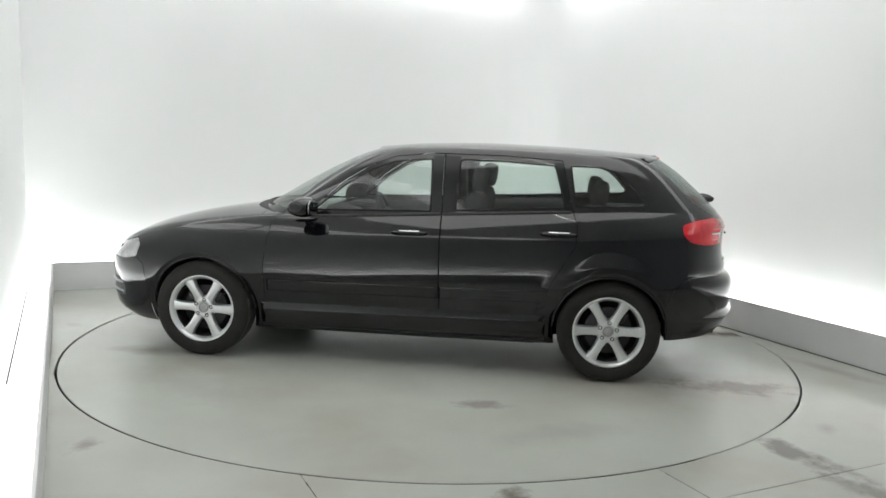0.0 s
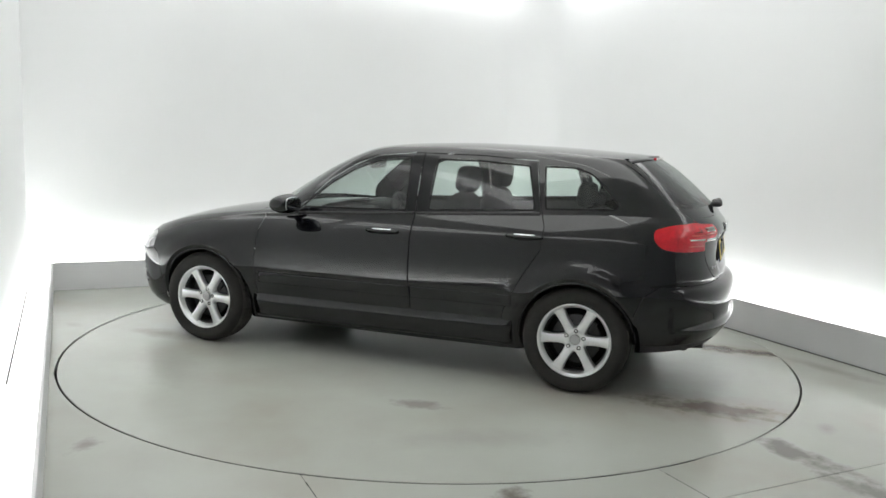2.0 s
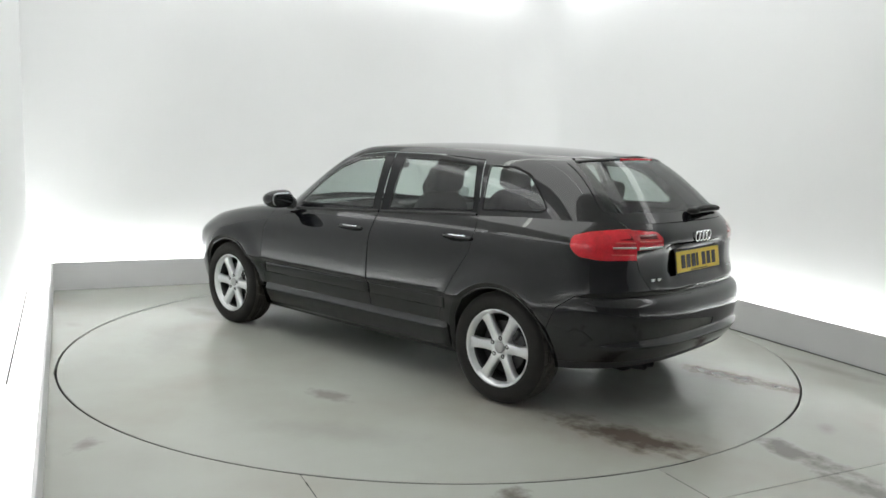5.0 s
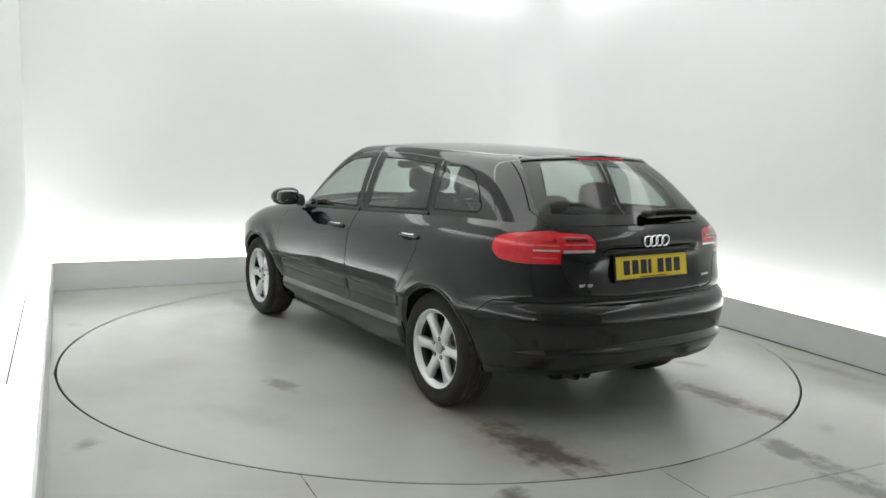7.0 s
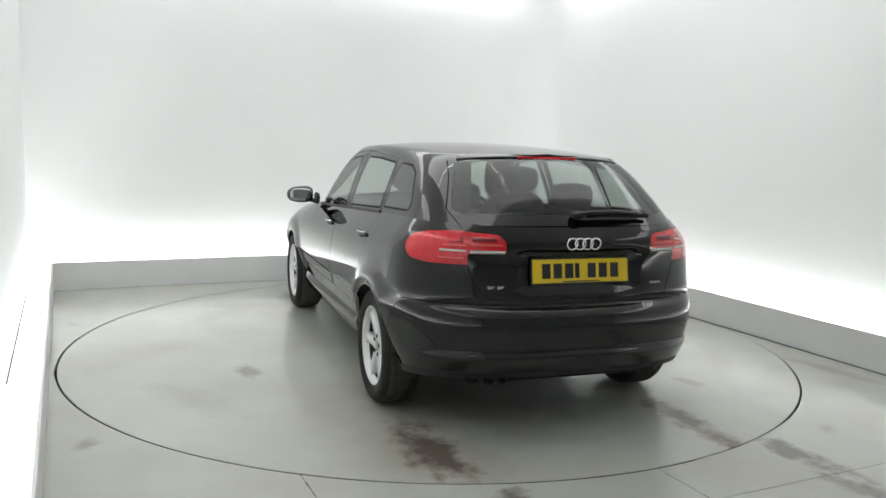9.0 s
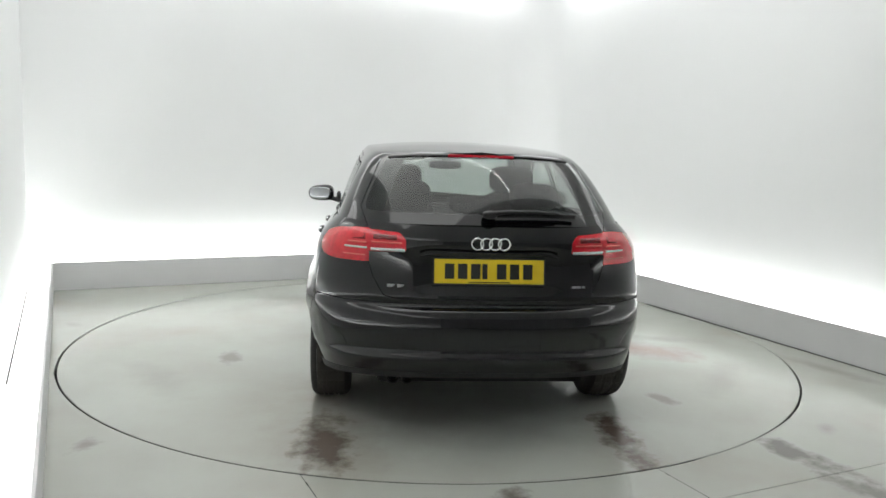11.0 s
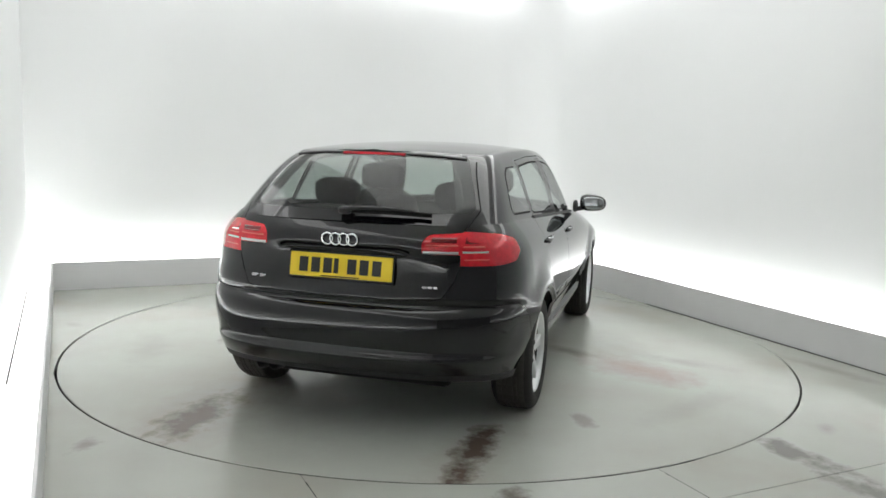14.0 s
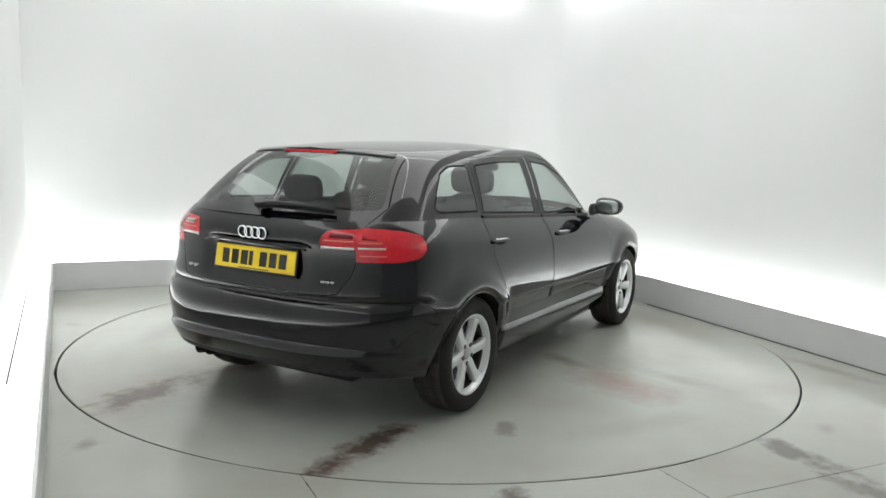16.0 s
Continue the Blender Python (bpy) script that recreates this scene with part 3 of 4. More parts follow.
def car_shell():
    bm = bmesh.new()
    vs = [0, 0.05, 0.09, 0.13, 0.155, 0.17, 0.185, 0.21, 0.26, 0.31, 0.36, 0.41, 0.435, 0.46, 0.475, 0.49, 0.505, 0.53, 0.56, 0.585, 0.61, 0.66, 0.71, 0.76, 0.80, 0.835, 0.855, 0.87, 0.90, 0.93, 0.965, 1.0]
    rings = [ring_lower(v) for v in vs]
    add_rings(bm, rings)
    bonnet = curve((0.5, 1.0, 1.4, 1.8, 2.0, 2.12), (0.05, 0.058, 0.06, 0.055, 0.035, 0.01))
    top = rings[-1]
    last = max(i for i, p in enumerate(top) if p[0] > 0.55) + 1
    add_lid(bm, top, bonnet, 0, last)
    ws = [0, 0.06, 0.12, 0.2, 0.28, 0.36, 0.44, 0.52, 0.6, 0.68, 0.74, 0.8, 0.85, 0.9, 0.95, 1.0]
    cab = [ring_glass(w) for w in ws]
    add_rings(bm, cab)
    roof = curve((-1.65, -1.4, -0.6, 0.0, 0.35), (0.022, 0.03, 0.036, 0.03, 0.018))
    add_lid(bm, cab[-1], roof, 0, len(cab[-1]), 2.4, 20)
    bmesh.ops.remove_doubles(bm, verts=bm.verts, dist=0.0005)
    bmesh.ops.recalc_face_normals(bm, faces=bm.faces)
    return Shell(bm)


def skin(shell, name, mat, parent, piece=None, label="", push=0.0, own=False):
    """One panel of the shell as a mesh of its own, shaded as part of the whole skin."""
    bm = shell.take(name)
    normals = [shell.normal_at(v.co) for v in bm.verts]
    if push:
        for v, n in zip(bm.verts, normals):
            v.co = v.co + Vector(n) * push
    ob = part(piece or name, bm, mat, parent, label)
    if not own:
        ob.data.normals_split_custom_set_from_vertices(normals)
    return ob


def islands(shell, name, mat, parent, piece, label="", push=0.0, own=False):
    """Each unconnected piece of one tag as a part of its own."""
    tag = shell.key(name)
    left = {f for f in shell.bm.faces if f[shell.layer] == tag}
    n = 0
    while left:
        group, todo = set(), [next(f for f in shell.bm.faces if f in left)]
        while todo:
            f = todo.pop()
            if f in left:
                left.discard(f)
                group.add(f)
                todo += [g for v in f.verts for g in v.link_faces if g in left]
        sub = shell.key("%s island %d" % (name, n))
        for f in group:
            f[shell.layer] = sub
        if sum(f.calc_area() for f in group) > 2e-5:
            skin(shell, "%s island %d" % (name, n), mat, parent, piece, label, push, own)
        n += 1


def make_wheel():
    """A wheel whose outer face looks along +z; copied to the four hubs."""
    hub = new("wheel")
    bm = bmesh.new()
    w = 0.1025
    inner_wall = [(0.212, -w + 0.01), (0.235, -w - 0.002), (0.275, -w - 0.004), (0.300, -w + 0.012), (0.3085, -w + 0.030)]
    outer_wall = [(0.3085, w - 0.030), (0.300, w - 0.012), (0.288, w - 0.001), (0.275, w + 0.004), (0.262, w + 0.0065), (0.250, w + 0.004), (0.235, w + 0.002), (0.222, w - 0.004), (0.212, w - 0.012)]
    lathe(bm, inner_wall, 72)
    lathe(bm, outer_wall, 72)
    tyre = part("tyre", bm, M_TYRE, hub, "black rubber tyre")
    # tread: ribs between grooves, cut across into blocks
    bm = bmesh.new()
    ribs = []
    for z0, z1 in ((-w + 0.030, -0.044), (-0.035, -0.022), (-0.013, 0.013), (0.022, 0.035), (0.044, w - 0.030)):
        edge0, edge1 = (0.3085 if z0 < -0.06 else TYRE_R), (0.3085 if z1 > 0.06 else TYRE_R)
        ribs += [(0.304, z0), (edge0, z0 + 0.0005), (TYRE_R, (z0 + z1) / 2), (edge1, z1 - 0.0005), (0.304, z1)]
    for ring in lathe(bm, ribs, 168):
        for k, v in enumerate(ring):
            if k % 6 == 0:
                r = math.hypot(v.co.x, v.co.y)
                v.co.x, v.co.y = v.co.x * min(r, 0.3055) / r, v.co.y * min(r, 0.3055) / r
    part("tread", bm, M_TREAD, tyre, "dusty rubber tread cut into blocks", smooth=False)
    # inner barrel, painted dark to stand for shade between the spokes
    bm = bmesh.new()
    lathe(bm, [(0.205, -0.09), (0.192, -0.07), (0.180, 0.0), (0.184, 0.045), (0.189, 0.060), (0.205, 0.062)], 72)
    part("rim_barrel", bm, M_BARREL, hub, "inner rim barrel, coloured dark for the shade behind the spokes")
    bm = bmesh.new()
    lathe(bm, [(0.190, 0.062), (0.196, 0.076), (0.206, 0.090), (0.214, 0.0965), (0.218, 0.094), (0.216, 0.084), (0.212, 0.07)], 72)
    # six broad spokes, dished to the centre
    for k in range(6):
        a = 2 * math.pi * k / 6 + math.pi / 2
        m = Matrix.Rotation(a, 4, "Z")
        rows = []
        for r, half, z in ((0.040, 0.029, 0.066), (0.062, 0.028, 0.070), (0.10, 0.0245, 0.073), (0.15, 0.025, 0.077), (0.182, 0.030, 0.078), (0.198, 0.041, 0.079)):
            rows.append([bm.verts.new(m @ Vector((r, yy, zz))) for yy, zz in ((-half - 0.004, z - 0.035), (-half, z - 0.006), (-half + 0.006, z), (0, z - 0.004), (half - 0.006, z), (half, z - 0.006), (half + 0.004, z - 0.035))])
        for p, q in zip(rows, rows[1:]):
            for i in range(6):
                bm.faces.new((p[i], q[i], q[i + 1], p[i + 1]))
    lathe(bm, [(0.075, 0.030), (0.072, 0.058), (0.062, 0.068), (0.040, 0.066), (0.034, 0.062), (0.0305, 0.060)], 48)
    bmesh.ops.recalc_face_normals(bm, faces=bm.faces)
    rim = part("rim", bm, M_ALLOY, hub, "silver six-spoke alloy rim")
    bm = bmesh.new()
    lathe(bm, [(0.0305, 0.058), (0.0305, 0.068), (0.026, 0.071), (0.0004, 0.072)], 32)
    part("centre_cap", bm, M_CAP, rim, "grey round centre cap")
    for k in range(5):
        a = 2 * math.pi * k / 5 + 0.3
        bm = bmesh.new()
        lathe(bm, [(0.0125, 0.055), (0.0125, 0.069), (0.009, 0.072), (0.007, 0.066), (0.0004, 0.065)], 12, Matrix.Translation((0.053 * math.cos(a), 0.053 * math.sin(a), 0)))
        part("wheel_bolt", bm, M_DISC, rim)
    bm = bmesh.new()
    lathe(bm, [(0.145, 0.012), (0.145, 0.022), (0.142, 0.024), (0.075, 0.024), (0.07, 0.04), (0.03, 0.04)], 48)
    part("brake_disc", bm, M_DISC, hub, "worn steel brake disc")
    bm = bmesh.new()
    lathe(bm, [(0.0004, -0.02), (0.19, -0.02), (0.2, -0.06)], 40)
    part("wheel_back", bm, M_SEAL, hub)
    bm = box((-0.045, 0.085, -0.02), (0.045, 0.155, 0.045), 0.008, Matrix.Rotation(radians(115), 4, "Z"))
    part("brake_caliper", bm, M_DISC, hub)
    return hub


def bar_writing(name, text, size, mat, parent, m, depth=0.001, label=""):
    """Raised letters from the built-in font."""
    cu = bpy.data.curves.new(name, "FONT")
    cu.body, cu.size, cu.extrude, cu.align_x, cu.align_y = text, size, depth, "CENTER", "CENTER"
    tmp = bpy.data.objects.new(name, cu)
    scene.collection.objects.link(tmp)
    bpy.context.view_layer.update()
    me = bpy.data.meshes.new_from_object(tmp.evaluated_get(bpy.context.evaluated_depsgraph_get()))
    bpy.data.objects.remove(tmp)
    me.materials.clear()
    me.materials.append(mat)
    ob = new(name, me)
    ob.parent = parent
    ob.matrix_basis = m
    return tagged(ob, label)


def make_car():
    car = tagged(new("car"), "black five-door hatchback with silver alloy wheels on a turntable", "car")
    sh = car_shell()
    low = lambda c: abs(c.y) > 0.55 and c.z < 0.9
    for ax in (AXLE, -AXLE):
        sh.cut("y", arch(ax, ARCH_R), low, "hole")
        sh.cut("y", arch(ax, ARCH_R + 0.030), low, "arch_lip")
    fore = lambda c: c.x > -0.1 and c.z > 0.9
    # glass of the ends first, then doors and side glass
    sh.cut("x", WINDSCREEN, fore, "windscreen")
    wide = lambda c: c.x < (-1.56 if c.z > 1.325 else -1.25) and abs(c.y) < 0.68
    sh.panel("x", TAILGATE, wide, "tailgate")
    sh.cut("x", rounded(REAR_SCREEN, 0.04), lambda c: c.x < -1.45, "rear_screen", ("tailgate", "body", "joint"))
    # lamps: round the corner from the side into the tailgate
    for s, k in (("l", 1), ("r", -1)):
        lamp = rounded([(-1.690, 0.972), (-1.77, 0.998), (-1.88, 1.012), (-2.3, 1.022), (-2.3, 0.850), (-1.84, 0.852), (-1.745, 0.868), (-1.695, 0.915)], 0.022)
        outer = lambda c, k=k: c.x < -1.6 and 0.566 < c.y * k
        inner = lambda c, k=k: c.x < -1.6 and 0.30 < c.y * k < 0.574
        sh.cut("z", [(-1.5, 0.570 * k), (-2.3, 0.570 * k), (-2.3, 0.9 * k), (-1.5, 0.9 * k)], lambda c, k=k: c.x < -1.6 and 0.8 < c.z < 1.08 and c.y * k > 0.3)
        sh.panel("y", lamp, outer, "lamp_outer_" + s, ("body", "tailgate", "joint"), 0.002)
        lid = rounded([(0.395 * k, 0.965), (0.425 * k, 0.998), (0.70 * k, 1.017), (0.70 * k, 0.900), (0.395 * k, 0.906)], 0.015)
        sh.panel("x", lid, inner, "lamp_inner_" + s, ("tailgate", "joint", "body"), 0.002)
    for s in "lr":
        sh.panel("y", FRONT_DOOR, SIDE[s], "front_door_" + s)
        sh.panel("y", REAR_DOOR, SIDE[s], "rear_door_" + s)
        up = lambda c, s=s: SIDE[s](c) and c.z > 0.9
        for nm, poly, r in (("front_glass_", FRONT_GLASS, 0.02), ("rear_glass_", REAR_GLASS, 0.025), ("quarter_glass_", QUARTER_GLASS, 0.02)):
            door = ("front_door_" + s, "rear_door_" + s, "body", "joint")
            sh.cut("y", rounded(poly, r), up, "tmp", door)
            sh.cut("y", shrunk(rounded(poly, r), 0.011), up, nm + s, ("tmp",))
            for f in sh.bm.faces:
                if f[sh.layer] == sh.key("tmp"):
                    f[sh.layer] = sh.key("glass_seal")
        # gloss black pillar between the doors
        for nm, poly in (("pillar_f_", [(-0.165, 0.975), (-0.16, 1.335), (-0.2305, 1.335), (-0.2355, 0.975)]), ("pillar_r_", [(-0.2445, 0.98), (-0.2395, 1.335), (-0.335, 1.335), (-0.325, 0.98)]),
                         ("pillar_c_", [(-0.99, 1.03), (-0.915, 1.315), (-0.965, 1.315), (-1.03, 1.03)])):
            sh.cut("y", poly, up, "pillar", ("front_door_" + s, "rear_door_" + s))
    sh.panel("y", [(-1.53, 0.2), (-1.62, 0.50), (-1.66, 0.60), (-1.75, 0.668), (-2.3, 0.668), (-2.3, 0.1), (-1.5, 0.1)], lambda c: c.x < -1.45, "rear_bumper")
    sh.cut("y", [(-1.5, 0.1), (-2.3, 0.1), (-2.3, 0.345), (-1.98, 0.335), (-1.5, 0.30)], lambda c: c.x < -1.45, "rear_valance", ("rear_bumper",))
    sh.panel("y", [(1.62, 0.0), (1.70, 0.58), (1.80, 0.655), (2.3, 0.57), (2.3, 0.0)], lambda c: c.x > 1.5, "front_bumper")
    for s in "lr":
        sh.panel("y", rounded([(1.75, 0.62), (1.725, 0.70), (1.78, 0.74), (1.92, 0.70), (2.06, 0.65), (2.06, 0.60), (1.86, 0.595)], 0.02), lambda c, s=s: SIDE[s](c) and c.x > 1.5, "headlight_" + s, ("body", "front_bumper", "joint"))
    sh.panel("z", [(2.04, -0.62), (2.04, 0.62), (1.6, 0.70), (1.02, 0.72), (0.95, 0.735), (0.95, -0.735), (1.02, -0.72), (1.6, -0.70)], lambda c: c.x > 0.9 and c.z > 0.66, "bonnet", ("body",))
    for s in "lr":
        sh.cut("y", rounded([(1.90, 0.335), (1.885, 0.40), (1.94, 0.455), (2.2, 0.465), (2.2, 0.325)], 0.02), lambda c, s=s: SIDE[s](c) and c.x > 1.5, "fog_grille", ("front_bumper",))
    sh.delete(["hole"])
    # the lips lean in towards the wheel
    for v in sh.bm.verts:
        if abs(v.co.y) > 0.55 and v.co.z < 0.9:
            d = ARCH_R + 0.0285 - min(math.hypot(v.co.x - ax, v.co.z - 0.308) for ax in (AXLE, -AXLE))
            if d > 0:
                v.co.y -= math.copysign(0.55 * d, v.co.y)
    sh.bm.normal_update()
    skin(sh, "body", M_PAINT, car, "body_shell")
    islands(sh, "arch_lip", M_PAINT, car, "arch_lip", own=True)
    skin(sh, "joint", M_SEAL, car, "panel_joint", push=-0.007)
    islands(sh, "glass_seal", M_SEAL, car, "glass_seal", push=-0.002)
    islands(sh, "pillar", M_PIANO, car, "pillar_trim", "gloss black pillar trim")
    islands(sh, "fog_grille", M_TRIM, car, "fog_grille", "black lower grille")
    skin(sh, "windscreen", M_GLASS, car, "windscreen", "clear tinted windscreen")
    gate = skin(sh, "tailgate", M_PAINT, car, "tailgate", "black tailgate with chrome badge")
    skin(sh, "rear_screen", M_REARGLASS, gate, "rear_screen", "tinted rear window")
    bump = skin(sh, "rear_bumper", M_PAINT, car, "rear_bumper")
    skin(sh, "rear_valance", M_TRIM, bump, "rear_valance", "matt black lower bumper")
    skin(sh, "front_bumper", M_PAINT, car, "front_bumper")
    skin(sh, "bonnet", M_PAINT, car, "bonnet")
    doors = {}
    for s in "lr":
        lamp = skin(sh, "lamp_outer_" + s, M_RED, car, "tail_light", "red tail light with a clear strip")
        lid = skin(sh, "lamp_inner_" + s, M_RED, gate, "tail_light", "red tail light on the tailgate")
        skin(sh, "headlight_" + s, M_HEAD, car, "headlight", "clear headlight")
        for d in ("front", "rear"):
            doors[d + s] = skin(sh, d + "_door_" + s, M_PAINT, car, d + "_door")
            skin(sh, d + "_glass_" + s, M_GLASS, doors[d + s], "door_glass", "tinted side window")
        skin(sh, "quarter_glass_" + s, M_GLASS, car, "quarter_glass", "tinted quarter window")
    sh.bm.free()

    # wheels
    wheel = make_wheel()
    for i, (x, y, side) in enumerate(((AXLE, 0.767, 1), (-AXLE, 0.757, 1), (AXLE, -0.767, -1), (-AXLE, -0.757, -1))):
        m = pose(x, y, 0.310, -90 if side > 0 else 90, 0, 0) @ Matrix.Rotation(radians((28, 31, 24, 36)[i]), 4, "Z")
        w = wheel if i == 0 else copy_thing(wheel, m)
        w.matrix_basis = m
        w.parent = car
        tagged(w, "silver alloy wheel with black tyre")

    # underside and arch liners
    bm = bmesh.new()
    add_box(bm, (-0.86, -0.76, 0.19), (0.86, 0.76, 0.27), 0.02)
    add_box(bm, (-1.9, -0.52, 0.24), (1.95, 0.52, 0.36), 0.03)
    part("underbody", bm, M_SEAL, car, "dark underbody")
    for ax in (AXLE, -AXLE):
        for s in (1, -1):
            bm = bmesh.new()
            r = ARCH_R + 0.004
            n = 26
            rows = []
            for k in range(n + 1):
                a0, a1 = (-18, 187) if ax < 0 else (-20, 198)
                a = radians(a0 + (a1 - a0) * k / n)
                p = (ax + r * math.cos(a), 0.308 + r * math.sin(a))
                rim_y = lower_point(p[0], min(1.0, max(0.0, (p[1] - under_z(p[0])) / (belt_z(p[0]) - under_z(p[0])))))[0] - 0.012
                rows.append([bm.verts.new((p[0], s * yy, p[1])) for yy in (rim_y, rim_y - 0.05, 0.52)])
            for a, b in zip(rows, rows[1:]):
                for j in range(2):
                    bm.faces.new((a[j], b[j], b[j + 1], a[j + 1]))
            bm.faces.new([r_[2] for r_ in rows])
            part("arch_liner", bm, M_SEAL, car)
    return car, doors, gate, bump


car, doors, gate, bumper = make_car()


# ---- outer fittings of the car ----
def side_y(x, z):
    """Half width of the body side at a place of the door."""
    v = (z - under_z(x)) / (belt_z(x) - under_z(x))
    return lower_point(x, min(1.0, max(0.0, v)))[0]


def strip_along(xs, zs, height, thick, s, prof=None):
    """A moulding that follows the body side: xs from front to rear, zs its middle line."""
    bm = bmesh.new()
    rows = []
    n = 36
    for i in range(n + 1):
        f = i / n
        x = xs[0] + (xs[1] - xs[0]) * f
        z = zs[0] + (zs[1] - zs[0]) * f
        e = min(1.0, min(f, 1 - f) * n / 0.9) ** 0.5
        t = 0.002 + (thick - 0.002) * e
        row = []
        for dz, o in prof or ((-0.5, -0.004), (-0.5, t * 0.6), (-0.40, t), (0.0, t + 0.001), (0.40, t), (0.5, t * 0.6), (0.5, -0.004)):
            zz = z + dz * height
            row.append(bm.verts.new((x, s * (side_y(x, zz) + o), zz)))
        rows.append(row)
    for a, b in zip(rows, rows[1:]):
        for j in range(6):
            bm.faces.new((a[j], b[j], b[j + 1], a[j + 1]))
    bm.faces.new(rows[0])
    bm.faces.new(rows[-1][::-1])
    bmesh.ops.recalc_face_normals(bm, faces=bm.faces)
    return bm


def dome(bm, centre, size, m=None, power=2.6, nu=20, nv=12, cutx=None):
    """A soft box: a rounded solid whose corners follow the power."""
    def sg(v, p):
        return math.copysign(abs(v) ** p, v)
    e = 2 / power
    rows = []
    for j in range(nv + 1):
        ph = -math.pi / 2 + math.pi * j / nv
        rows.append([bm.verts.new((centre[0] + size[0] * sg(math.cos(ph), e) * sg(math.cos(2 * math.pi * i / nu), e), centre[1] + size[1] * sg(math.cos(ph), e) * sg(math.sin(2 * math.pi * i / nu), e), centre[2] + size[2] * sg(math.sin(ph), e))) for i in range(nu)])
    for a, b in zip(rows, rows[1:]):
        for i in range(nu):
            j = (i + 1) % nu
            bm.faces.new((a[i], a[j], b[j], b[i]))
    vs = [v for r in rows for v in r]
    bmesh.ops.remove_doubles(bm, verts=vs, dist=1e-6)
    vs = [v for v in vs if v.is_valid]
    if m is not None:
        bmesh.ops.transform(bm, matrix=m, verts=vs)
    return vs


def door_fittings(s, k):
    for d, hx, hz, strip, zz in (("front", -0.05, 0.855, (0.858, -0.240), (0.490, 0.498)), ("rear", -0.965, 0.885, (-0.250, -0.905), (0.498, 0.506))):
        door = doors[d + k]
        part("rub_strip", strip_along(strip, zz, 0.072, 0.0055, s), M_PAINT, door, "black body-coloured rub strip")
        y = side_y(hx, hz)
        # bowl, grip and bright strip of the handle
        bm = bmesh.new()
        dome(bm, (hx, s * (y - 0.004), hz - 0.016), (0.082, 0.010, 0.030))
        part("handle_bowl", bm, M_SEAL, door, "dark handle recess")
        bm = bmesh.new()
        tube(bm, [(hx + 0.105 * f, s * (y - 0.004 + 0.016 * (1 - f * f) ** 0.6), hz + 0.006) for f in [i / 8 - 1 for i in range(17)]], 0.0145, 10, 0.75)
        grip = part("door_handle", bm, M_PAINT, door, "black pull handle with a chrome strip")
        bm = bmesh.new()
        tube(bm, [(hx + 0.066 * f, s * (y + 0.003 + 0.016 * (1 - f * f) ** 0.6), hz + 0.017) for f in [i / 8 - 1 for i in range(17)]], 0.0065, 8, 0.7)
        part("handle_strip", bm, M_CHROME, grip, "chrome handle strip")
        # dark weather strip along the foot of the window
        z0 = {"front": ((0.60, -0.23), 0.008), "rear": ((-0.25, -1.03), 0.008)}[d]
        bm = bmesh.new()
        rows = []
        for i in range(25):
            x = z0[0][0] + (z0[0][1] - z0[0][0]) * i / 24
            yy, zt = lower_point(x, 1.0)
            rows.append([bm.verts.new((x, s * (yy + o), zt + h)) for o, h in ((-0.006, -0.006), (0.004, -0.004), (0.004, 0.010), (-0.010, 0.014))])
        for a, b in zip(rows, rows[1:]):
            for j in range(3):
                bm.faces.new((a[j], b[j], b[j + 1], a[j + 1]))
        bmesh.ops.recalc_face_normals(bm, faces=bm.faces)
        part("waist_seal", bm, M_TRIM, door, "matt black waist seal")
    # sill with a bright-catching ledge
    ledge = ((-0.5, -0.006), (-0.5, 0.004), (-0.36, 0.014), (0.0, 0.020), (0.22, 0.019), (0.32, 0.010), (0.5, -0.003))
    part("sill", strip_along((0.90, -0.905), (0.295, 0.31), 0.17, 0.011, s, ledge), M_PAINT, car, "black sill skirt")
    # mirror on a short arm
    front = doors["front" + k]
    bm = bmesh.new()
    vs = dome(bm, (0, 0, 0), (0.070, 0.098, 0.061), None, 2.8, 24, 14)
    for v in vs:
        # blunt towards the rear, drawn out to the front, lower at the outer end
        if v.co.x > 0:
            v.co.x *= 1.15
            v.co.z *= 1 - 0.25 * min(1, v.co.x / 0.08)
        v.co.z += -0.10 * (v.co.y * s) * (1 if v.co.z > 0 else -0.3)
    bmesh.ops.transform(bm, matrix=pose(0.60, s * 0.93, 0.998, 0, 0, s * -8), verts=bm.verts)
    mirror = part("wing_mirror", bm, M_PAINT, front, "black wing mirror")
    bm = bmesh.new()
    dome(bm, (0, 0, 0), (0.006, 0.080, 0.046), pose(0.532, s * 0.935, 0.999, 0, 0, s * -6), 3.2, 24, 10)
    part("mirror_glass", bm, M_MIRROR, mirror, "silvered mirror glass")
    bm = bmesh.new()
    tube(bm, [(0.62, s * 0.80, 0.945), (0.61, s * 0.84, 0.953), (0.60, s * 0.88, 0.962)], [0.030, 0.024, 0.026], 10, 0.7)
    part("mirror_arm", bm, M_TRIM, mirror)
    bm = bmesh.new()
    dome(bm, (0.64, s * 0.795, 0.965), (0.075, 0.018, 0.045), None, 2.4)
    part("mirror_foot", bm, M_TRIM, mirror)


for s_, k_ in ((1, "l"), (-1, "r")):
    door_fittings(s_, k_)


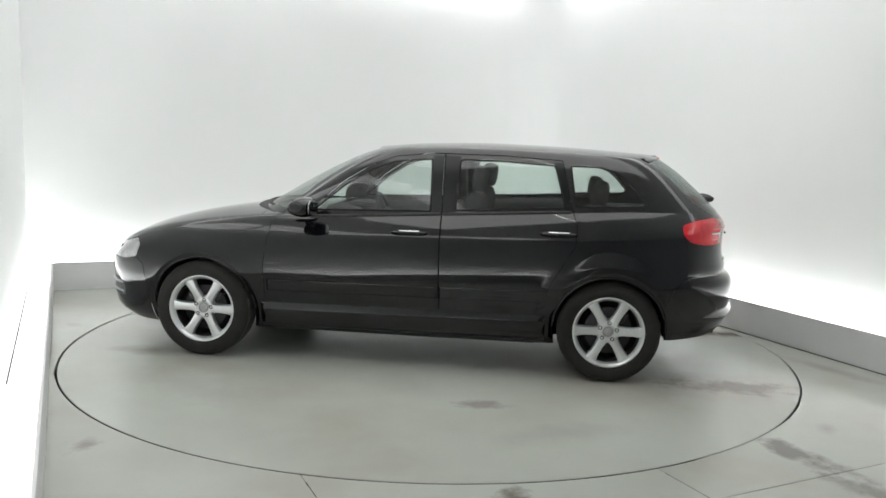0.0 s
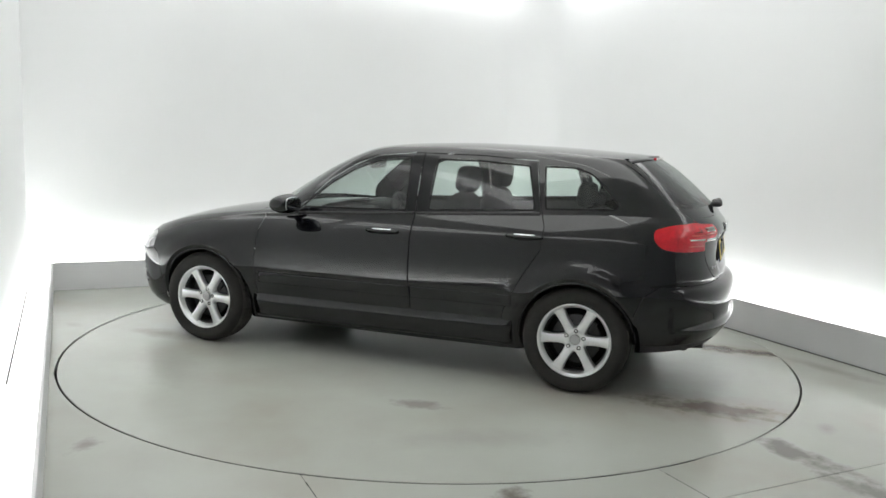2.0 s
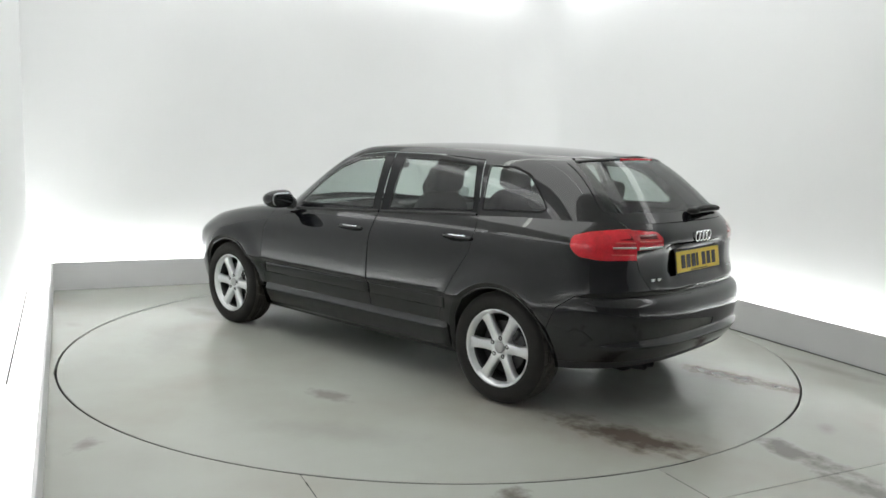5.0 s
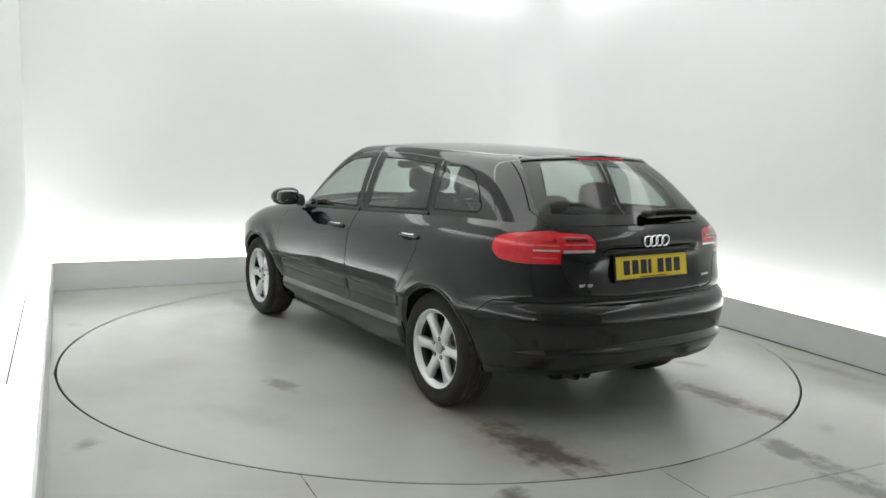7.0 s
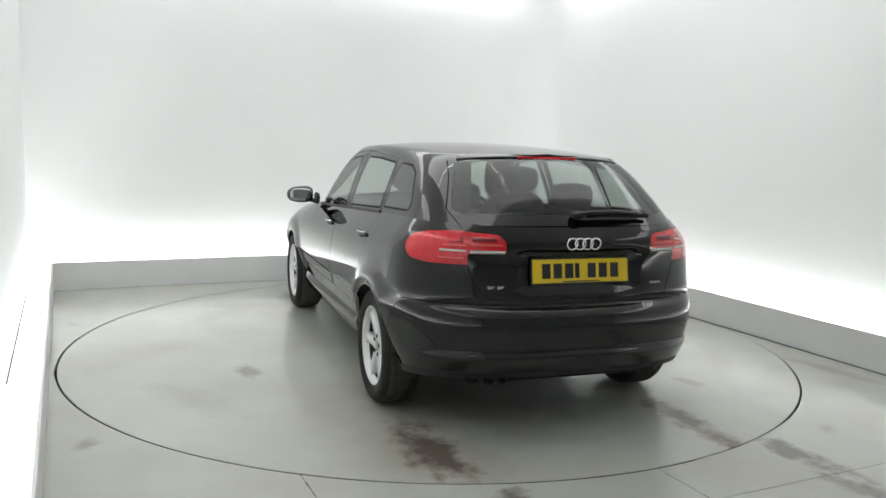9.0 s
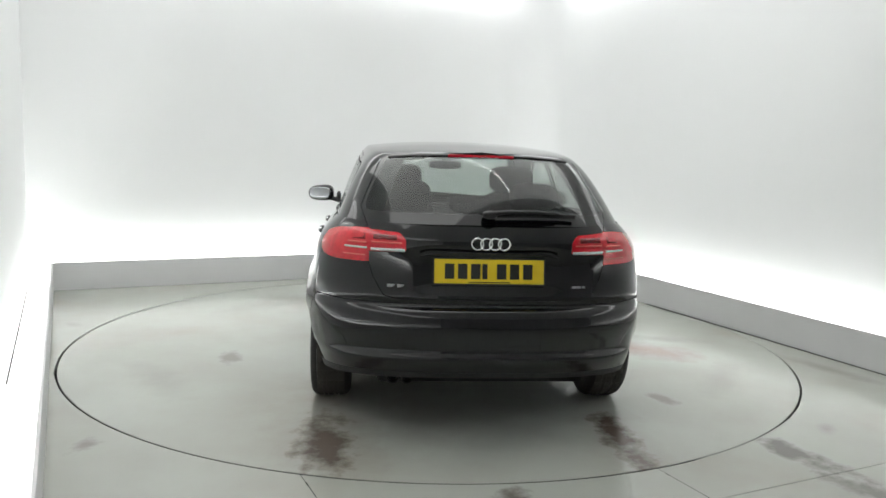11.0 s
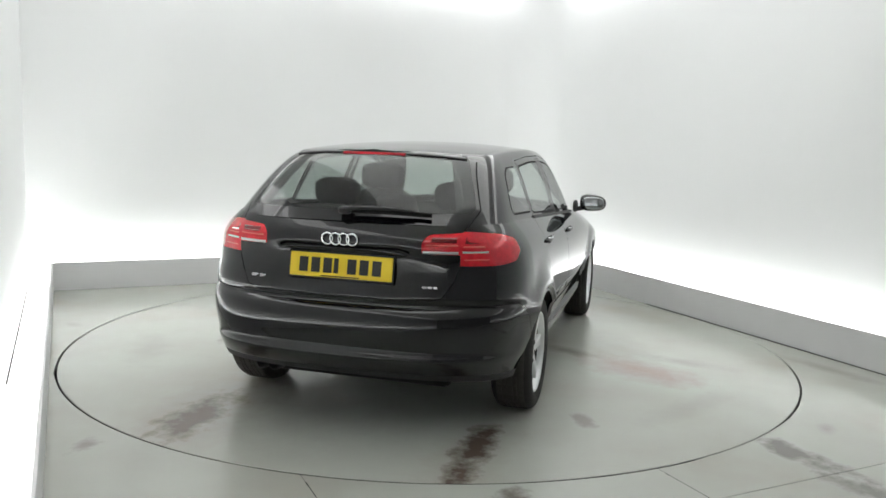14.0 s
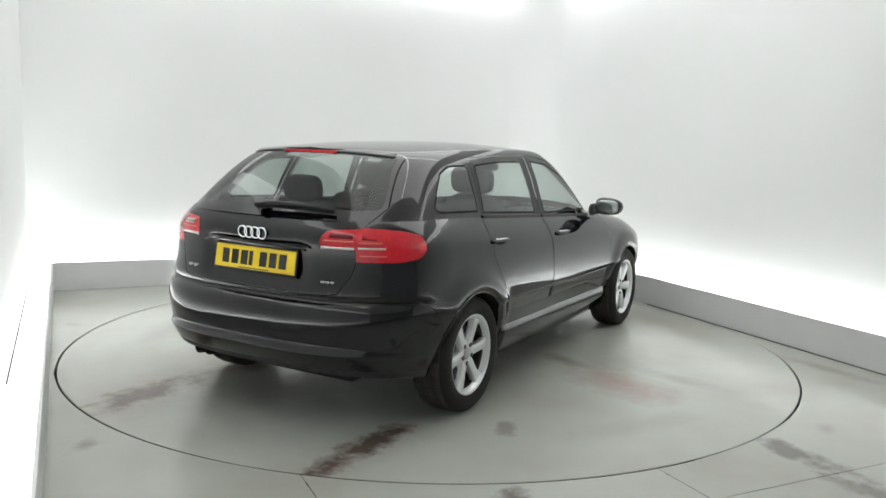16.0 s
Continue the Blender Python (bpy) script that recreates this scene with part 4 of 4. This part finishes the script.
def arch_edges():
    """Rolled steel edges of the wheel arches."""
    for ax in (AXLE, -AXLE):
        for s in (1, -1):
            pts = []
            for i in range(33):
                a = radians(2 + 176 * i / 32)
                x, z = ax + (ARCH_R + 0.002) * math.cos(a), 0.308 + (ARCH_R + 0.002) * math.sin(a)
                c = max(0.0, (x - CAP_F) / (2.15 - CAP_F)) if x > 0 else max(0.0, (CAP_R - x) / 0.5)
                pts.append((x, s * (side_y(x, z) * (1 - c ** 2.7) ** (1 / 2.7) - 0.0155), z))
            bm = bmesh.new()
            tube(bm, pts, 0.0075, 8)
            part("arch_edge", bm, M_PAINT, car, "black rolled wheel-arch edge")


arch_edges()


def tail_x(y, z):
    """The tail's outermost x at a place seen from behind."""
    xr = rear_z(z)
    w = lower_point(-1.9, (z - under_z(-2.0)) / (belt_z(-2.0) - under_z(-2.0)))[0]
    n = 2.9
    c = min(0.999, abs(y) / w)
    return CAP_R + (xr - CAP_R) * (1 - c ** n) ** (1 / n)


def rear_fittings():
    # number plate: lettering as plain bars
    tilt = pose(-2.019, 0, 0.822, 0, 9, 0)
    bm = box((-0.006, -0.262, -0.0575), (0.002, 0.262, 0.0575), 0.003)
    plate = part("number_plate", bm, M_YELLOW, gate, "yellow plate with plain black bars", smooth=False, where=tilt)
    bm = box((-0.003, -0.270, -0.066), (0.004, 0.270, 0.066), 0.003)
    part("plate_frame", bm, M_TRIM, plate, "black plate surround", smooth=False)
    for i in range(7):
        y = (0.190, 0.128, 0.066, 0.022, -0.058, -0.120, -0.184)[i]
        w = 0.012 if i == 3 else 0.0225
        part("plate_bar", box((-0.0075, y - w, -0.036), (-0.0055, y + w, 0.036)), M_BAR, plate, smooth=False)
    part("plate_bar", box((-0.0075, -0.10, -0.0535), (-0.0055, 0.10, -0.0485)), M_BAR, plate, smooth=False)
    # badge of four rings
    rings = part("badge", bmesh.new(), M_CHROME, gate)
    for i in range(4):
        bm = bmesh.new()
        prof = [(0.0275 + 0.0042 * math.cos(a), 0.0042 * math.sin(a)) for a in [2 * math.pi * j / 8 for j in range(8)]]
        lathe(bm, prof, 32, pose(-2.040 - (i % 2) * 0.001, 0.063 - i * 0.042, 0.955, 0, 85, 0), closed=True)
        part("badge_ring", bm, M_CHROME, rings, "chrome ring")
    # model marks as bars
    for y, z, w in ((0.462, 0.757, 0.020), (0.418, 0.757, 0.016), (-0.415, 0.757, 0.011), (-0.440, 0.757, 0.011), (-0.465, 0.757, 0.008)):
        h = 0.017 if y > 0 else 0.012
        part("model_mark", box((tail_x(y, z) - 0.004, y - w, z - h), (tail_x(y, z) + 0.006, y + w, z - h * 0.2), 0.001), M_CAP, gate, "small silver model mark", smooth=False)
    # plate lamp ledge with handle
    bm = bmesh.new()
    tube(bm, [(-2.030, y, 0.912 - 0.02 * (abs(y) / 0.34) ** 4) for y in [0.33 - 0.033 * i for i in range(21)]], 0.006, 8, 0.8)
    part("boot_ledge", bm, M_PAINT, gate, "black ledge above the plate")
    # wiper
    bm = bmesh.new()
    dome(bm, (-1.972, 0.0, 1.088), (0.035, 0.036, 0.020), pose(0, 0, 0), 2.4)
    arm = part("rear_wiper", bm, M_TRIM, gate, "black rear wiper")
    bm = bmesh.new()
    tube(bm, [(-1.990, 0.01, 1.094), (-1.985, -0.08, 1.104), (-1.975, -0.22, 1.106), (-1.955, -0.34, 1.098)], [0.017, 0.014, 0.011, 0.007], 8, 0.7)
    part("wiper_arm", bm, M_TRIM, arm)
    bm = bmesh.new()
    tube(bm, [(-1.970, -0.03, 1.086), (-1.966, -0.14, 1.088), (-1.955, -0.28, 1.086), (-1.930, -0.42, 1.080)], 0.010, 8, 1.2)
    part("wiper_blade", bm, M_SEAL, arm)
    # spoiler with the high brake light
    bm = bmesh.new()
    cols = []
    for i in range(25):
        y = 0.475 * (1 - 2 * i / 24)
        f = (abs(y) / 0.475) ** 3
        xe = -1.602 + 0.095 * f
        zt = 1.364 - 0.022 * f
        cols.append([bm.verts.new(p) for p in ((-1.36, y * 0.94, zt + 0.018 - 0.010 * f), (-1.48, y * 0.97, zt + 0.014), (xe + 0.02, y, zt + 0.001), (xe, y, zt - 0.006), (xe + 0.006, y, zt - 0.014), (-1.50, y * 0.96, zt - 0.028))])
    for a, b in zip(cols, cols[1:]):
        for j in range(5):
            bm.faces.new((a[j], b[j], b[j + 1], a[j + 1]))
    bmesh.ops.recalc_face_normals(bm, faces=bm.faces)
    sp = part("roof_spoiler", bm, M_PAINT, gate, "black roof spoiler")
    part("brake_light", box((-1.6055, -0.17, 1.3485), (-1.585, 0.17, 1.3615), 0.003), M_RED, sp, "narrow red high brake light", smooth=False)
    # exhaust: two short pipes
    for y in (0.445, 0.375):
        bm = bmesh.new()
        lathe(bm, [(0.024, -0.02), (0.024, 0.16), (0.028, 0.165), (0.030, 0.16), (0.030, -0.02)], 20, pose(-1.81, y, 0.272, 0, -84, 0))
        part("exhaust_pipe", bm, M_TRIM, car, "dark twin exhaust pipe")


rear_fittings()


def front_fittings():
    bm = bmesh.new()
    rows = []
    for i in range(25):
        y = 0.66 * (1 - 2 * i / 24)
        f = (abs(y) / 0.66) ** 2
        x = 1.10 - 0.30 * f
        z = belt_z(x) + 0.056 * (1 - f) + 0.004
        rows.append([bm.verts.new(p) for p in ((x + 0.07, y, z - 0.004), (x + 0.05, y, z + 0.008), (x - 0.02, y, z + 0.006), (x - 0.05, y, z - 0.01))])
    for a, b in zip(rows, rows[1:]):
        for j in range(3):
            bm.faces.new((a[j], b[j], b[j + 1], a[j + 1]))
    bmesh.ops.recalc_face_normals(bm, faces=bm.faces)
    cowl = part("windscreen_cowl", bm, M_TRIM, car, "matt black cowl below the windscreen")
    for y0, y1 in ((0.56, 0.02), (0.05, -0.50)):
        bm = bmesh.new()
        pts = []
        for i in range(9):
            y = y0 + (y1 - y0) * i / 8
            f = (abs(y) / 0.66) ** 2
            x = 1.085 - 0.30 * f
            pts.append((x, y, belt_z(x) + 0.056 * (1 - f) + 0.022))
        tube(bm, pts, 0.011, 8)
        part("front_wiper", bm, M_TRIM, cowl, "black windscreen wiper")
    for s in (1, -1):
        for zc in (0.362, 0.425):
            pts = []
            for k in range(9):
                a = radians(22 + 4.2 * k)
                v = (zc - 0.195) / (0.66 - 0.195)
                x = CAP_F + (nose_v(v) - CAP_F) * math.cos(a) ** (2 / 2.7)
                pts.append((x + 0.004, s * (width_z(zc) * taper_x(x) * math.sin(a) ** (2 / 2.7) + 0.004), zc))
            bm = bmesh.new()
            tube(bm, pts, 0.009, 8)
            part("grille_bar", bm, M_CAP, car, "grey bar across the lower grille")
        bm = bmesh.new()
        dome(bm, (1.90, s * 0.60, 0.655), (0.06, 0.07, 0.03), pose(0, 0, 0), 2.4)
        part("lamp_bowl", bm, M_TRIM, car, "dark bowl inside the headlight")


front_fittings()


def ribbon(y0, y1, z0, z1, proud, name, mat, parent, label="", steps=14):
    """A narrow band on the tail between two places seen from behind."""
    bm = bmesh.new()
    rows = []
    for i in range(steps + 1):
        y = y0 + (y1 - y0) * i / steps
        rows.append([bm.verts.new((tail_x(y, z) - o, y, z)) for z, o in ((z0, -0.004), (z0, proud), (z1, proud), (z1, -0.004))])
    for a, b in zip(rows, rows[1:]):
        for j in range(3):
            bm.faces.new((a[j], b[j], b[j + 1], a[j + 1]))
    bmesh.ops.recalc_face_normals(bm, faces=bm.faces)
    return part(name, bm, mat, parent, label)


def lamp_fittings():
    lamps = [o for o in car.children_recursive if o.name.startswith("tail_light")]
    for s in (1, -1):
        outer = [o for o in lamps if o.parent == car and o.data.vertices[0].co.y * s > 0][0]
        inner = [o for o in lamps if o.parent == gate and o.data.vertices[0].co.y * s > 0][0]
        ribbon(0.402 * s, 0.562 * s, 0.908, 0.921, 0.002, "clear_strip", M_CLEAR, inner, "clear reversing strip")
        ribbon(0.580 * s, 0.765 * s, 0.915, 0.923, 0.002, "clear_strip", M_CLEAR, outer, "thin clear strip")
        ribbon(0.588 * s, 0.745 * s, 0.958, 0.986, 0.0015, "lamp_chamber", M_REDDARK, outer)
        ribbon(0.440 * s, 0.550 * s, 0.962, 0.984, 0.0015, "lamp_chamber", M_REDDARK, inner)
        ribbon(0.582 * s, 0.765 * s, 0.940, 0.947, 0.002, "lamp_rib", M_REDLIT, outer)
        ribbon(0.588 * s, 0.755 * s, 0.880, 0.886, 0.002, "lamp_rib", M_REDLIT, outer)
        ribbon(0.415 * s, 0.558 * s, 0.945, 0.952, 0.002, "lamp_rib", M_REDLIT, inner)


lamp_fittings()


# ---- cabin ----
def cushion(centre, size, turn=0.0, power=3.2):
    bm = bmesh.new()
    dome(bm, (0, 0, 0), size, pose(*centre, 0, turn, 0), power, 24, 14)
    return bm


def cabin():
    for y in (0.37, -0.37):
        seat = part("front_seat", cushion((-0.08, y, 0.52), (0.27, 0.25, 0.09)), M_FABRIC, car, "charcoal cloth front seat")
        part("backrest", cushion((-0.36, y, 0.80), (0.085, 0.245, 0.31), -14), M_FABRIC, seat)
        part("headrest", cushion((-0.445, y, 1.185), (0.055, 0.145, 0.085), -8, 3.6), M_FABRIC, seat)
        for dy in (-0.05, 0.05):
            bm = bmesh.new()
            tube(bm, [(-0.42, y + dy, 1.02), (-0.44, y + dy, 1.14)], 0.007, 8)
            part("headrest_post", bm, M_CHROME, seat)
    bench = part("rear_bench", cushion((-0.88, 0, 0.50), (0.28, 0.62, 0.10)), M_FABRIC, car, "charcoal cloth rear bench")
    part("backrest", cushion((-1.16, 0, 0.76), (0.09, 0.62, 0.27), -18), M_FABRIC, bench)
    for y in (0.36, -0.36):
        part("headrest", cushion((-1.225, y, 1.125), (0.05, 0.135, 0.078), -8, 3.4), M_FABRIC, bench)
    part("headrest", cushion((-1.225, 0, 1.075), (0.045, 0.12, 0.05), -8, 2.7), M_FABRIC, bench)
    bm = bmesh.new()
    dome(bm, (0.72, 0, 0.80), (0.27, 0.70, 0.13), None, 4.0, 28, 12)
    dash = part("dashboard", bm, M_CABIN, car, "dark dashboard")
    bm = bmesh.new()
    dome(bm, (0.52, -0.37, 0.915), (0.10, 0.18, 0.045), None, 3.0)
    part("instrument_cowl", bm, M_CABIN, dash)
    bm = bmesh.new()
    m = pose(0.335, -0.37, 0.845, 0, -68, 0)
    prof = [(0.178 + 0.014 * math.cos(a), 0.014 * math.sin(a)) for a in [2 * math.pi * j / 10 for j in range(10)]]
    lathe(bm, prof, 40, m, closed=True)
    wheel = part("steering_wheel", bm, M_CABIN, car, "black steering wheel")
    bm = bmesh.new()
    dome(bm, (0, 0, 0.015), (0.065, 0.07, 0.03), m, 2.6)
    part("wheel_boss", bm, M_CABIN, wheel)
    for a in (0, 180, 270):
        bm = bmesh.new()
        u = m @ Matrix.Rotation(radians(a + 90), 4, "Z")
        tube(bm, [u @ Vector((0.05, 0, 0.01)), u @ Vector((0.17, 0, 0))], 0.016, 8, 0.5)
        part("wheel_spoke", bm, M_CABIN, wheel)
    bm = bmesh.new()
    dome(bm, (0.40, -0.01, 1.245), (0.02, 0.125, 0.032), None, 3.4)
    im = part("rear_view_mirror", bm, M_CABIN, car, "dark rear-view mirror")
    bm = bmesh.new()
    tube(bm, [(0.41, 0, 1.26), (0.44, 0, 1.30)], 0.012, 8)
    part("mirror_stalk", bm, M_CABIN, im)
    # head lining just under the roof
    bm = bmesh.new()
    rows = []
    for i in range(21):
        x = 0.16 - 1.66 * i / 20
        rows.append([bm.verts.new((x, roof_y(x) * 0.97 * (1 - 2 * j / 12), roof_z(x) - 0.022 + 0.028 * (1 - abs(1 - 2 * j / 12) ** 2.4))) for j in range(13)])
    for a, b in zip(rows, rows[1:]):
        for j in range(12):
            bm.faces.new((a[j], b[j], b[j + 1], a[j + 1]))
    bmesh.ops.recalc_face_normals(bm, faces=bm.faces)
    part("headlining", bm, M_LINER, car, "grey cloth head lining")
    for s in (1, -1):
        for x0, x1 in ((0.80, -0.22), (-0.27, -1.02)):
            bm = bmesh.new()
            rows = []
            for i in range(13):
                x = x0 + (x1 - x0) * i / 12
                yy, zt = lower_point(x, 1.0)
                rows.append([bm.verts.new((x, s * (yy - o), z)) for o, z in ((0.012, zt - 0.004), (0.055, zt - 0.012), (0.07, zt - 0.06), (0.085, 0.62), (0.06, 0.36))])
            for a, b in zip(rows, rows[1:]):
                for j in range(4):
                    bm.faces.new((a[j], b[j], b[j + 1], a[j + 1]))
            part("door_card", bm, M_CABIN, doors[("front" if x0 > 0 else "rear") + ("l" if s > 0 else "r")], "dark inner door trim")
    # dark trims inside the rearmost pillars
    rows = [ring_glass(0.04 + 0.9 * k / 8) for k in range(9)]
    for s in (1, -1):
        bm = bmesh.new()
        grid = [[bm.verts.new((row[k][0] + 0.03, s * (row[k][1] - 0.045), row[k][2] - 0.01)) for k in range(113, 124)] for row in rows]
        for a, b in zip(grid, grid[1:]):
            for k in range(len(a) - 1):
                bm.faces.new((a[k], b[k], b[k + 1], a[k + 1]))
        part("pillar_lining", bm, M_CABIN, car, "dark lining of the rear pillar")
    part("boot_cover", box((-1.86, -0.55, 0.985), (-1.32, 0.55, 1.0), 0.004), M_CABIN, car, "dark load cover", smooth=False)
    part("cabin_floor", box((-1.9, -0.60, 0.30), (0.95, 0.60, 0.33), 0.004), M_CABIN, car, "dark carpet", smooth=False)
    part("bulkhead", box((0.93, -0.62, 0.33), (0.96, 0.62, 0.86), 0.004), M_CABIN, car, smooth=False)


cabin()


# ---- movement ----
def motions():
    """Turntable and car turn together, about seven degrees a second."""
    car_rows, table_rows = [], []
    for k in range(17):
        a = 116.14 - 7.026 * (k - 8) - 0.0066 * (k - 8) ** 2
        car_rows.append((k, pose(0, 0, 0, 0, 0, a) @ pose(0.104, -0.098, 0)))
        table_rows.append((k, pose(0, 0, 0, 0, 0, a)))
    walk(car, car_rows)
    walk(turntable, table_rows)


motions()
